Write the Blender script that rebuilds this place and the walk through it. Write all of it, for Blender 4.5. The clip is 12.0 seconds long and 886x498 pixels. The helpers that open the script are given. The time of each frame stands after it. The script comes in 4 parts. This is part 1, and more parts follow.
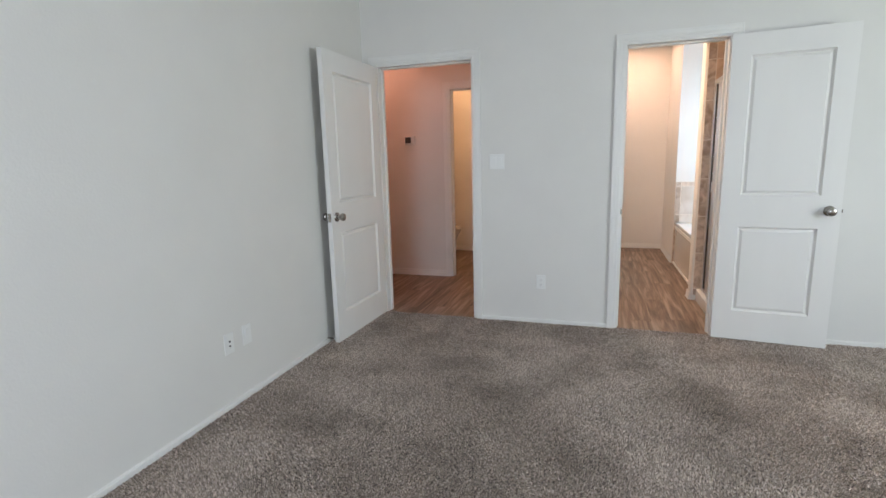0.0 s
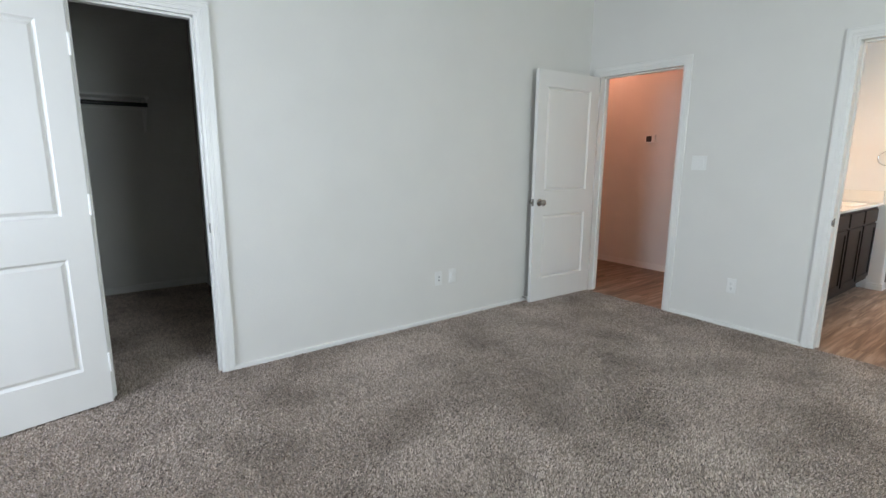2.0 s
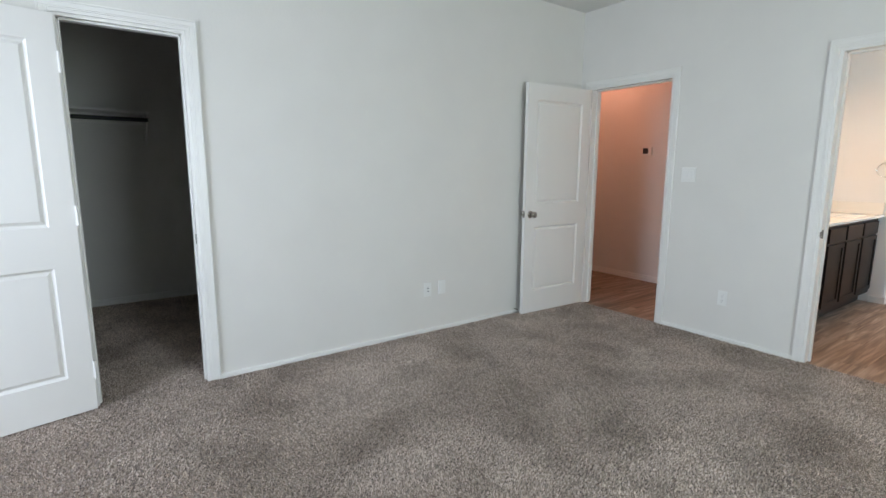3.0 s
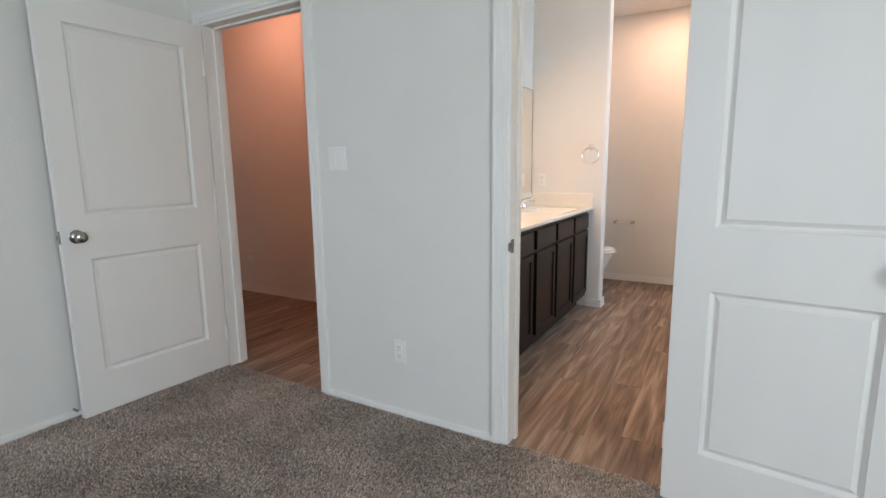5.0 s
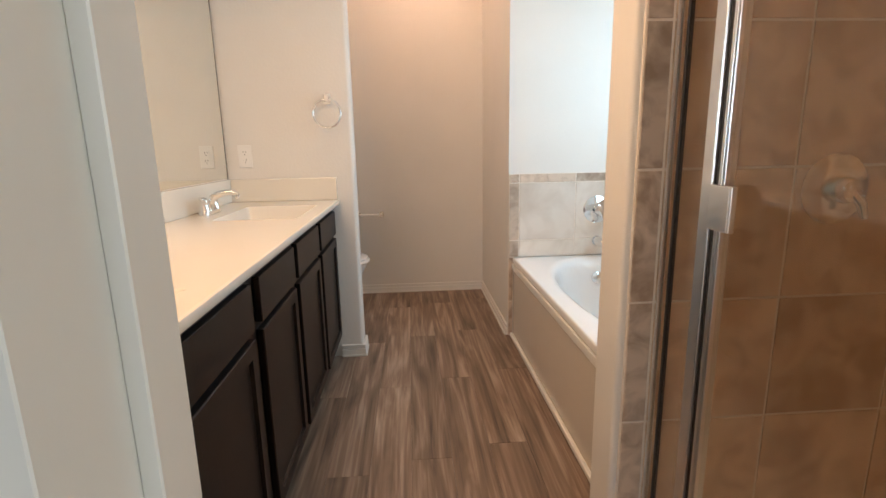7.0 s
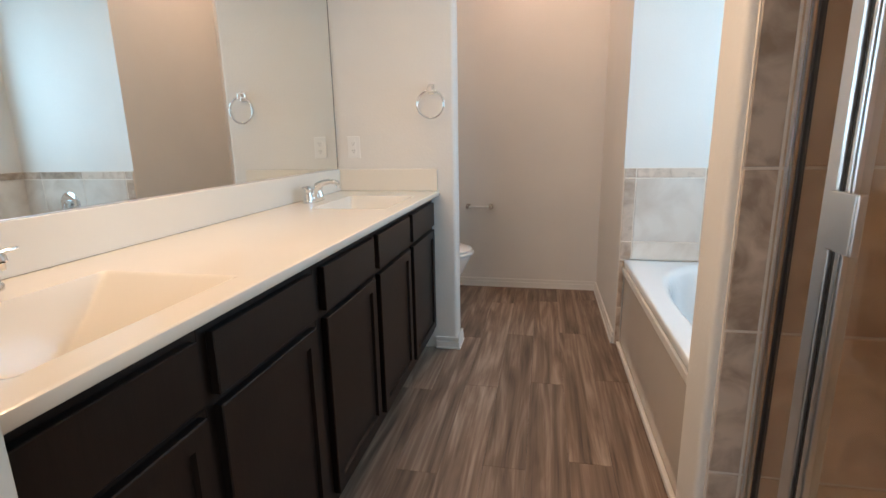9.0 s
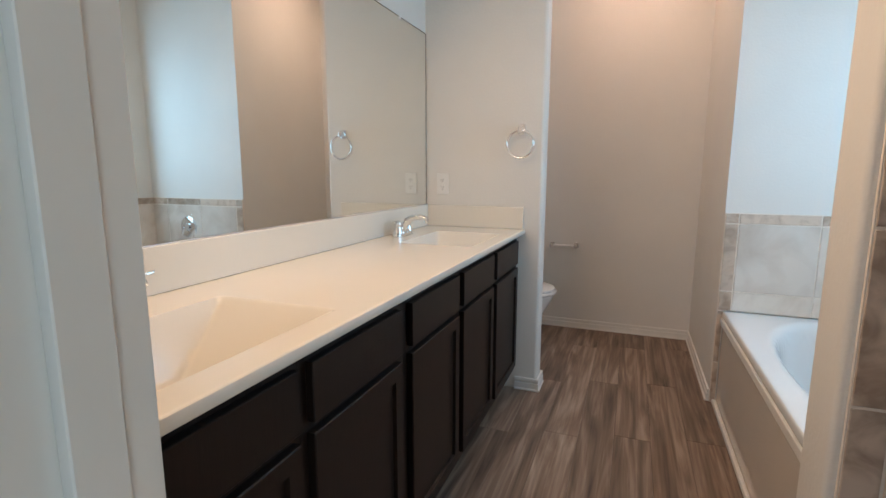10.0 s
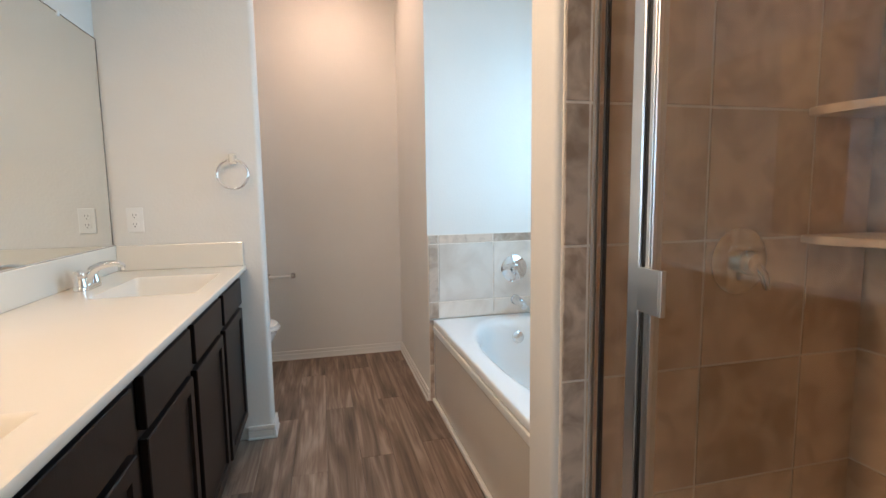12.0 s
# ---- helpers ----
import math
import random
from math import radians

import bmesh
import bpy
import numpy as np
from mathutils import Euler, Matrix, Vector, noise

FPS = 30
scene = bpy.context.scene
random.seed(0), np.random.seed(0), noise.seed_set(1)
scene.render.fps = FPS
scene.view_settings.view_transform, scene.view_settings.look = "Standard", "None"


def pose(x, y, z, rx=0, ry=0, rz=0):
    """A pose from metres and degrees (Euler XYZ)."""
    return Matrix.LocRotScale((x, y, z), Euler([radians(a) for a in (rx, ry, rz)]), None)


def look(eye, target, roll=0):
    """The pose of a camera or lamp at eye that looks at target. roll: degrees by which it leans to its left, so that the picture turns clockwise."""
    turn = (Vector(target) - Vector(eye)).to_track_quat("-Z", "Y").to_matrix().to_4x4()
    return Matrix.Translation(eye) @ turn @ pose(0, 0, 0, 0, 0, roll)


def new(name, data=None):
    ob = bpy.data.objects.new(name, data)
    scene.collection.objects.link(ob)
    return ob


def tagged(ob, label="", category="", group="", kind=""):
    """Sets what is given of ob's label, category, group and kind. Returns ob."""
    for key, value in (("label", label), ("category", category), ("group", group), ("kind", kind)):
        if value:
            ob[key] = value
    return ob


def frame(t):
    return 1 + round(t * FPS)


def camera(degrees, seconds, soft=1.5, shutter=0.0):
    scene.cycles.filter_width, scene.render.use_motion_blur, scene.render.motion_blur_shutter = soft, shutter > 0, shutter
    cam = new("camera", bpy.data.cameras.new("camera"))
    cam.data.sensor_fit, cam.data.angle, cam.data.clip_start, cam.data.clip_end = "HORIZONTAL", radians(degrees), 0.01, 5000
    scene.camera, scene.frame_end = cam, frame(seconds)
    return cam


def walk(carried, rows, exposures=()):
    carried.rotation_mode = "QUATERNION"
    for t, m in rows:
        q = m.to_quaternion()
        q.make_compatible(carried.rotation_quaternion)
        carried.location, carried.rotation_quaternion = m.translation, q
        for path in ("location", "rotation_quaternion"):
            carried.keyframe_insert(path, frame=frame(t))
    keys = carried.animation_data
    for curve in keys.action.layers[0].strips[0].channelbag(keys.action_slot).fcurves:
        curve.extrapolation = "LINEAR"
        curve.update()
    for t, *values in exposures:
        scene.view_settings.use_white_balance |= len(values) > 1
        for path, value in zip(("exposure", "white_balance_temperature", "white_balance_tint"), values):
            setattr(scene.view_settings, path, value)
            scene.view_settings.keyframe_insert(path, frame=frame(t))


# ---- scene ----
cam = camera(84.5, 12.0)
PATH = [
    (0, (-0.028, -0.031, 1.279), (-0.625, 1.846, 0.929), -1.4),
    (0.5, (0.465, -0.042, 1.274), (-0.51, 1.666, 0.914), -1.1),
    (1, (0.838, -0.112, 1.258), (-0.448, 1.375, 0.889), -0.5),
    (1.5, (1.058, -0.215, 1.278), (-0.409, 1.09, 0.895), 0.1),
    (2, (1.161, -0.265, 1.309), (-0.409, 0.917, 0.937), 0.4),
    (2.5, (1.257, -0.265, 1.32), (-0.353, 0.871, 0.975), 0.4),
    (2.7, (1.298, -0.241, 1.316), (-0.318, 0.89, 0.985), 0.3),
    (4.3, (1.136, 1.034, 1.23), (-0.224, 2.469, 0.932), -0.9),
    (4.5, (1.08, 1.272, 1.218), (-0.192, 2.786, 0.919), -1.0),
    (5, (0.907, 1.877, 1.208), (-0.084, 3.585, 0.892), -0.7),
    (5.5, (0.633, 2.463, 1.221), (-0.036, 4.316, 0.881), -0.3),
    (6, (0.457, 3.022, 1.172), (0.131, 4.963, 0.818), -0.3),
    (6.5, (0.304, 3.38, 1.157), (0.332, 5.344, 0.779), -0.9),
    (6.7, (0.286, 3.492, 1.15), (0.415, 5.449, 0.758), -1.1),
    (8.3, (0.328, 3.677, 1.146), (0.399, 5.621, 0.683), -2.0),
    (8.5, (0.35, 3.681, 1.144), (0.299, 5.626, 0.683), -1.7),
    (9, (0.452, 3.672, 1.151), (0.053, 5.582, 0.71), -1.1),
    (9.5, (0.47, 3.643, 1.165), (-0.182, 5.492, 0.772), -0.4),
    (10, (0.428, 3.656, 1.179), (-0.283, 5.5, 0.868), 0.1),
    (10.5, (0.364, 3.648, 1.168), (-0.131, 5.569, 0.907), 0.2),
    (11, (0.309, 3.592, 1.186), (0.171, 5.573, 0.949), -0.2),
    (11.5, (0.284, 3.656, 1.211), (0.51, 5.63, 0.981), -0.5),
    (12, (0.278, 3.675, 1.207), (0.757, 5.604, 0.99), -0.8),
]
EXPOSURES = [(0, -0.1, 6650, 23), (2.5, 0.0, 6550, 20), (4.3, -0.1, 6600, 23), (5.5, -0.18, 6800, 23), (6.2, -0.4, 7400, 24), (6.7, -0.45, 7400, 24), (8.3, -0.48, 6050, 15), (9.0, -0.55, 6300, 18), (9.5, -0.75, 6350, 18), (10.0, -0.78, 6150, 17), (10.5, -0.85, 6350, 19), (11.0, -0.65, 6150, 16), (12, -0.52, 6050, 15)]
walk(cam, [(t, look(eye, target, roll)) for t, eye, target, roll in PATH], EXPOSURES)

# ---- world and lights ----
world = bpy.data.worlds.new("sky")
scene.world = world
world.use_nodes = True
wn = world.node_tree
sky = wn.nodes.new("ShaderNodeTexSky")
sky.sky_type = "NISHITA"
sky.sun_disc = False
sky.sun_elevation, sky.sun_rotation = radians(55), radians(120)
bg = wn.nodes["Background"]
bg.inputs["Strength"].default_value = 0.1
wn.links.new(sky.outputs[0], bg.inputs["Color"])


def lamp(name, kind, m, energy, colour, size=0.1, size_y=0.0, spread=180):
    d = bpy.data.lights.new(name, kind)
    d.energy, d.color = energy, colour
    if kind == "AREA":
        d.shape = "RECTANGLE" if size_y else "DISK"
        d.size = size
        d.spread = radians(spread)
        if size_y:
            d.size_y = size_y
    elif kind == "SUN":
        d.angle = size
    else:
        d.shadow_soft_size = size
    ob = new(name, d)
    ob.matrix_world = m
    return ob


lamp("sun", "SUN", look((0, 0, 10), (2.0, -5.0, 0)), 2.5, (1.0, 0.95, 0.88), radians(0.6))
# daylight through the two bedroom windows and the bathroom window
SKY = (0.70, 0.86, 1.0)
lamp("window_daylight", "AREA", look((-0.50, -2.24, 1.50), (-1.1, 0.0, 0.35)), 82, SKY, 1.2, 1.4)
lamp("window_daylight", "AREA", look((3.16, 1.3, 1.45), (-0.6, 1.7, 0.1)), 76, SKY, 1.4, 1.4)
lamp("lawn_bounce", "AREA", look((3.16, 1.3, 1.2), (0.4, 1.9, 2.75)), 16, (0.72, 1.0, 0.45), 1.4, 0.8)
lamp("window_daylight", "AREA", look((1.895, 5.63, 1.53), (0.0, 5.63, 1.53)), 41, (0.46, 0.78, 1.0), 1.14, 1.09)
# warm lamps: vanity bar (assumed, out of view), ceiling discs of bath, hall and the small room behind it
WARM = (1.0, 0.60, 0.37)
lamp("vanity_glow", "AREA", look((-0.42, 4.75, 2.20), (0.5, 4.75, 0.9)), 35, (1.0, 0.66, 0.37), 0.10, 1.0)
lamp("bath_ceiling_glow", "AREA", pose(0.36, 6.85, 2.73), 13, (1.0, 0.65, 0.43), 0.15)
lamp("hall_glow", "POINT", pose(-2.6, 4.5, 2.60), 14, (1.0, 0.43, 0.27), 0.08)
lamp("small_room_glow", "POINT", pose(-1.6, 6.1, 2.6), 20, (1.0, 0.56, 0.27), 0.08)

# ---- materials ----


def material(name, colour, rough=0.5, metal=0.0, vary=0.0, scale=30.0, bump=0.0, bump_scale=200.0, stretch=(1, 1, 1), colour2=None, coat=0.0, big=0.0, big_scale=2.0, random_value=0.0, spec=0.5):
    m = bpy.data.materials.new(name)
    m.use_nodes = True
    t = m.node_tree
    p = t.nodes["Principled BSDF"]
    p.inputs["Roughness"].default_value, p.inputs["Metallic"].default_value = rough, metal
    p.inputs["Coat Weight"].default_value = coat
    p.inputs["Specular IOR Level"].default_value = spec
    p.inputs["Base Color"].default_value = (*colour, 1)
    co = t.nodes.new("ShaderNodeTexCoord")
    mp = t.nodes.new("ShaderNodeMapping")
    mp.inputs["Scale"].default_value = stretch
    t.links.new(co.outputs["Object"], mp.inputs["Vector"])
    vec = mp.outputs[0]
    if random_value or colour2 and random_value:
        info = t.nodes.new("ShaderNodeObjectInfo")
        add = t.nodes.new("ShaderNodeVectorMath")
        add.operation = "MULTIPLY_ADD"
        add.inputs[1].default_value = (1, 1, 1)
        sc = t.nodes.new("ShaderNodeMath")
        sc.operation = "MULTIPLY"
        sc.inputs[1].default_value = 37.0
        t.links.new(info.outputs["Random"], sc.inputs[0])
        t.links.new(mp.outputs[0], add.inputs[0])
        t.links.new(sc.outputs[0], add.inputs[2])
        vec = add.outputs[0]

    def nz(s, detail=4.0, distortion=0.0):
        n = t.nodes.new("ShaderNodeTexNoise")
        n.inputs["Scale"].default_value, n.inputs["Detail"].default_value, n.inputs["Distortion"].default_value = s, detail, distortion
        t.links.new(vec, n.inputs["Vector"])
        return n.outputs["Fac"]

    if vary or big:
        ramp = t.nodes.new("ShaderNodeValToRGB")
        c2 = colour2 or tuple(c * (1 - vary) for c in colour)
        ramp.color_ramp.elements[0].position, ramp.color_ramp.elements[0].color = 0.40 if colour2 else 0.32, (*c2, 1)
        ramp.color_ramp.elements[1].position, ramp.color_ramp.elements[1].color = 0.58 if colour2 else 0.68, (*colour, 1)
        fac = nz(scale, 5.0, 0.6 if colour2 else 0.0)
        if big:
            mixn = t.nodes.new("ShaderNodeMix")
            mixn.inputs["Factor"].default_value = big
            t.links.new(fac, mixn.inputs[2])
            t.links.new(nz(big_scale, 3.0), mixn.inputs[3])
            fac = mixn.outputs[0]
        t.links.new(fac, ramp.inputs[0])
        out = ramp.outputs[0]
        if random_value:
            hsv = t.nodes.new("ShaderNodeHueSaturation")
            rng = t.nodes.new("ShaderNodeMapRange")
            rng.inputs["To Min"].default_value, rng.inputs["To Max"].default_value = 1 - random_value, 1 + random_value
            t.links.new(info.outputs["Random"], rng.inputs["Value"])
            t.links.new(rng.outputs[0], hsv.inputs["Value"])
            t.links.new(out, hsv.inputs["Color"])
            out = hsv.outputs[0]
        t.links.new(out, p.inputs["Base Color"])
    if bump:
        b = t.nodes.new("ShaderNodeBump")
        b.inputs["Strength"].default_value, b.inputs["Distance"].default_value = bump, 0.004
        t.links.new(nz(bump_scale, 3.0), b.inputs["Height"])
        t.links.new(b.outputs[0], p.inputs["Normal"])
    return m


PAINT = material("wall_paint", (0.74, 0.725, 0.68), 0.62, vary=0.035, scale=3.0, bump=0.22, bump_scale=95)
CEIL = material("ceiling_paint", (0.78, 0.77, 0.74), 0.8, vary=0.03, scale=4.0, bump=0.25, bump_scale=160)
TRIM = material("trim_paint", (0.80, 0.79, 0.75), 0.35, vary=0.03, scale=6.0, bump=0.03, bump_scale=60)
DOORP = material("door_paint", (0.79, 0.775, 0.735), 0.42, vary=0.03, scale=5.0, bump=0.06, bump_scale=160, stretch=(1, 1, 0.15))
CHROME = material("chrome", (0.82, 0.83, 0.84), 0.08, 1.0)
NICKEL = material("satin_nickel", (0.38, 0.355, 0.325), 0.24, 1.0)
ALU = material("polished_aluminium", (0.80, 0.80, 0.80), 0.30, 1.0)
BRUSHED = material("brushed_chrome", (0.72, 0.70, 0.67), 0.2, 1.0, vary=0.08, scale=40)
BLACK = material("black_rubber", (0.012, 0.012, 0.013), 0.5)
PLATE = material("white_plastic", (0.80, 0.80, 0.77), 0.35)
DARKP = material("dark_plastic", (0.03, 0.03, 0.03), 0.3)
PORC = material("white_porcelain", (0.83, 0.83, 0.81), 0.08, coat=0.3)
ACRYL = material("white_acrylic", (0.80, 0.82, 0.82), 0.12, coat=0.4)
APRON = material("tub_apron", (0.66, 0.62, 0.55), 0.10, vary=0.03, scale=5)
MARBLE = material("cultured_marble", (0.78, 0.74, 0.655), 0.16, vary=0.02, scale=4, coat=0.25)
ESP = material("espresso_wood", (0.014, 0.0085, 0.0065), 0.42, vary=0.35, scale=14, stretch=(8, 8, 0.7), bump=0.05, bump_scale=40, spec=0.3)
ESPG = material("espresso_shadow_gap", (0.012, 0.008, 0.007), 0.5)
TILE = material("travertine_tile", (0.74, 0.575, 0.43), 0.28, colour2=(0.54, 0.39, 0.275), vary=0.4, scale=11.0, big=0.42, big_scale=3.4, random_value=0.10, bump=0.05, bump_scale=30)
TILET = material("trim_tile", (0.62, 0.51, 0.41), 0.30, colour2=(0.34, 0.255, 0.19), vary=0.4, scale=15.0, big=0.4, big_scale=4, random_value=0.14, bump=0.06, bump_scale=30)
TILEB = material("tub_tile", (0.76, 0.71, 0.64), 0.24, colour2=(0.60, 0.53, 0.455), vary=0.3, scale=6.0, big=0.45, big_scale=2.4, random_value=0.08, bump=0.05, bump_scale=30)
GROUT = material("grout", (0.80, 0.73, 0.64), 0.9, vary=0.1, scale=60)
SILL = material("window_vinyl", (0.82, 0.82, 0.80), 0.35)
GRASS = material("grass", (0.10, 0.17, 0.04), 0.9, colour2=(0.06, 0.10, 0.025), vary=0.4, scale=3)
GLASSM = bpy.data.materials.new("clear_glass")
GLASSM.use_nodes = True
gt = GLASSM.node_tree
gt.nodes.remove(gt.nodes["Principled BSDF"])
g_fr, g_tr, g_gl, g_mx = (gt.nodes.new("ShaderNode" + k) for k in ("LayerWeight", "BsdfTransparent", "BsdfGlossy", "MixShader"))
g_fr.inputs["Blend"].default_value = 0.5
g_pw, g_ma = gt.nodes.new("ShaderNodeMath"), gt.nodes.new("ShaderNodeMath")
g_pw.operation, g_ma.operation = "POWER", "MULTIPLY_ADD"
g_pw.inputs[1].default_value, g_ma.inputs[1].default_value, g_ma.inputs[2].default_value = 5.0, 0.92, 0.045
gt.links.new(g_fr.outputs["Facing"], g_pw.inputs[0])
gt.links.new(g_pw.outputs[0], g_ma.inputs[0])
g_tr.inputs["Color"].default_value = (0.96, 0.975, 0.965, 1)
g_gl.inputs["Roughness"].default_value = 0.0
gt.links.new(g_ma.outputs[0], g_mx.inputs[0])
gt.links.new(g_tr.outputs[0], g_mx.inputs[1])
gt.links.new(g_gl.outputs[0], g_mx.inputs[2])
gt.links.new(g_mx.outputs[0], gt.nodes["Material Output"].inputs["Surface"])
MIRROR = material("mirror_silver", (0.86, 0.88, 0.86), 0.015, 1.0)
LAMPG = bpy.data.materials.new("lit_diffuser")
LAMPG.use_nodes = True
le = LAMPG.node_tree.nodes["Principled BSDF"]
le.inputs["Emission Color"].default_value, le.inputs["Emission Strength"].default_value = (1, 0.75, 0.5, 1), 4.0


def carpet_material():
    m = bpy.data.materials.new("speckled_carpet")
    m.use_nodes = True
    t = m.node_tree
    p = t.nodes["Principled BSDF"]
    p.inputs["Roughness"].default_value = 1.0
    p.inputs["Specular IOR Level"].default_value = 0.1
    p.inputs["Sheen Weight"].default_value = 0.15
    co = t.nodes.new("ShaderNodeTexCoord")

    def nz(s, d):
        n = t.nodes.new("ShaderNodeTexNoise")
        n.inputs["Scale"].default_value, n.inputs["Detail"].default_value = s, d
        t.links.new(co.outputs["Object"], n.inputs["Vector"])
        return n.outputs["Fac"]

    vo = t.nodes.new("ShaderNodeTexVoronoi")
    vo.inputs["Scale"].default_value = 205
    t.links.new(co.outputs["Object"], vo.inputs["Vector"])
    r1 = t.nodes.new("ShaderNodeValToRGB")
    e = r1.color_ramp.elements
    e[0].position, e[0].color = 0.28, (0.085, 0.064, 0.052, 1)
    e[1].position, e[1].color = 0.74, (0.62, 0.52, 0.44, 1)
    bw = t.nodes.new("ShaderNodeRGBToBW")
    t.links.new(vo.outputs["Color"], bw.inputs[0])
    mixf = t.nodes.new("ShaderNodeMix")
    mixf.inputs["Factor"].default_value = 0.45
    t.links.new(bw.outputs[0], mixf.inputs[2])
    t.links.new(nz(120, 4), mixf.inputs[3])
    t.links.new(mixf.outputs[0], r1.inputs[0])
    # brushed patches where the pile leans
    r2 = t.nodes.new("ShaderNodeValToRGB")
    r2.color_ramp.elements[0].position, r2.color_ramp.elements[0].color = 0.36, (0.78, 0.77, 0.76, 1)
    r2.color_ramp.elements[1].position, r2.color_ramp.elements[1].color = 0.60, (1, 1, 1, 1)
    t.links.new(nz(2.9, 5), r2.inputs[0])
    mul = t.nodes.new("ShaderNodeMix")
    mul.data_type, mul.blend_type = "RGBA", "MULTIPLY"
    mul.inputs["Factor"].default_value = 1.0
    t.links.new(r1.outputs[0], mul.inputs[6])
    t.links.new(r2.outputs[0], mul.inputs[7])
    t.links.new(mul.outputs[2], p.inputs["Base Color"])
    b = t.nodes.new("ShaderNodeBump")
    b.inputs["Strength"].default_value, b.inputs["Distance"].default_value = 1.0, 0.012
    t.links.new(mixf.outputs[0], b.inputs["Height"])
    t.links.new(b.outputs[0], p.inputs["Normal"])
    return m


CARPET = carpet_material()


def plank_material():
    m = bpy.data.materials.new("wood_look_plank")
    m.use_nodes = True
    t = m.node_tree
    p = t.nodes["Principled BSDF"]
    p.inputs["Roughness"].default_value = 0.46
    p.inputs["Specular IOR Level"].default_value = 0.28
    co = t.nodes.new("ShaderNodeTexCoord")
    info = t.nodes.new("ShaderNodeObjectInfo")
    sc = t.nodes.new("ShaderNodeMath")
    sc.operation = "MULTIPLY"
    sc.inputs[1].default_value = 91.0
    t.links.new(info.outputs["Random"], sc.inputs[0])

    def nz(stretch, s, d, dist):
        mp = t.nodes.new("ShaderNodeMapping")
        mp.inputs["Scale"].default_value = stretch
        t.links.new(co.outputs["Object"], mp.inputs["Vector"])
        t.links.new(sc.outputs[0], mp.inputs["Location"])
        n = t.nodes.new("ShaderNodeTexNoise")
        n.inputs["Scale"].default_value, n.inputs["Detail"].default_value, n.inputs["Distortion"].default_value = s, d, dist
        t.links.new(mp.outputs[0], n.inputs["Vector"])
        return n.outputs["Fac"]

    r = t.nodes.new("ShaderNodeValToRGB")
    e = r.color_ramp.elements
    e[0].position, e[0].color = 0.29, (0.066, 0.046, 0.034, 1)
    e[1].position, e[1].color = 0.74, (0.46, 0.365, 0.285, 1)
    mid = e.new(0.50)
    mid.color = (0.215, 0.152, 0.112, 1)
    mx = t.nodes.new("ShaderNodeMix")
    mx.inputs["Factor"].default_value = 0.28
    t.links.new(nz((1, 0.08, 1), 9.5, 6, 2.4), mx.inputs[2])
    t.links.new(nz((1, 0.03, 1), 90, 3, 0.3), mx.inputs[3])
    t.links.new(mx.outputs[0], r.inputs[0])
    hsv = t.nodes.new("ShaderNodeHueSaturation")
    rng = t.nodes.new("ShaderNodeMapRange")
    rng.inputs["To Min"].default_value, rng.inputs["To Max"].default_value = 0.86, 1.14
    t.links.new(info.outputs["Random"], rng.inputs["Value"])
    t.links.new(rng.outputs[0], hsv.inputs["Value"])
    t.links.new(r.outputs[0], hsv.inputs["Color"])
    t.links.new(hsv.outputs[0], p.inputs["Base Color"])
    b = t.nodes.new("ShaderNodeBump")
    b.inputs["Strength"].default_value, b.inputs["Distance"].default_value = 0.15, 0.002
    t.links.new(mx.outputs[0], b.inputs["Height"])
    t.links.new(b.outputs[0], p.inputs["Normal"])
    return m


PLANK = plank_material()

# ---- mesh helpers ----


def add_box(bm, x0, x1, y0, y1, z0, z1, bevel=0.0, segments=2):
    vs = [bm.verts.new((x, y, z)) for x in (x0, x1) for y in (y0, y1) for z in (z0, z1)]
    fs = [bm.faces.new([vs[i] for i in q]) for q in ((0, 1, 3, 2), (4, 6, 7, 5), (0, 4, 5, 1), (2, 3, 7, 6), (0, 2, 6, 4), (1, 5, 7, 3))]
    if bevel:
        es = list({e for f in fs for e in f.edges})
        bmesh.ops.bevel(bm, geom=es, offset=bevel, segments=segments, affect="EDGES", profile=0.5)
    return vs


def boxes(*bs, bevel=0.0):
    bm = bmesh.new()
    for b in bs:
        add_box(bm, *b, bevel=bevel)
    return bm


def lathe(profile, steps=28, bm=None, m=None):
    """Turns (radius, height) pairs about z."""
    bm = bm or bmesh.new()
    m = m or Matrix()
    rings = []
    for r, h in profile:
        if r < 1e-5:
            rings.append([bm.verts.new(m @ Vector((0, 0, h)))])
        else:
            rings.append([bm.verts.new(m @ Vector((r * math.cos(2 * math.pi * i / steps), r * math.sin(2 * math.pi * i / steps), h))) for i in range(steps)])
    for a, b in zip(rings, rings[1:]):
        for i in range(steps):
            j = (i + 1) % steps
            if len(a) == 1 and len(b) == 1:
                continue
            if len(a) == 1:
                bm.faces.new((a[0], b[i], b[j]))
            elif len(b) == 1:
                bm.faces.new((a[i], a[j], b[0]))
            else:
                bm.faces.new((a[i], a[j], b[j], b[i]))
    return bm


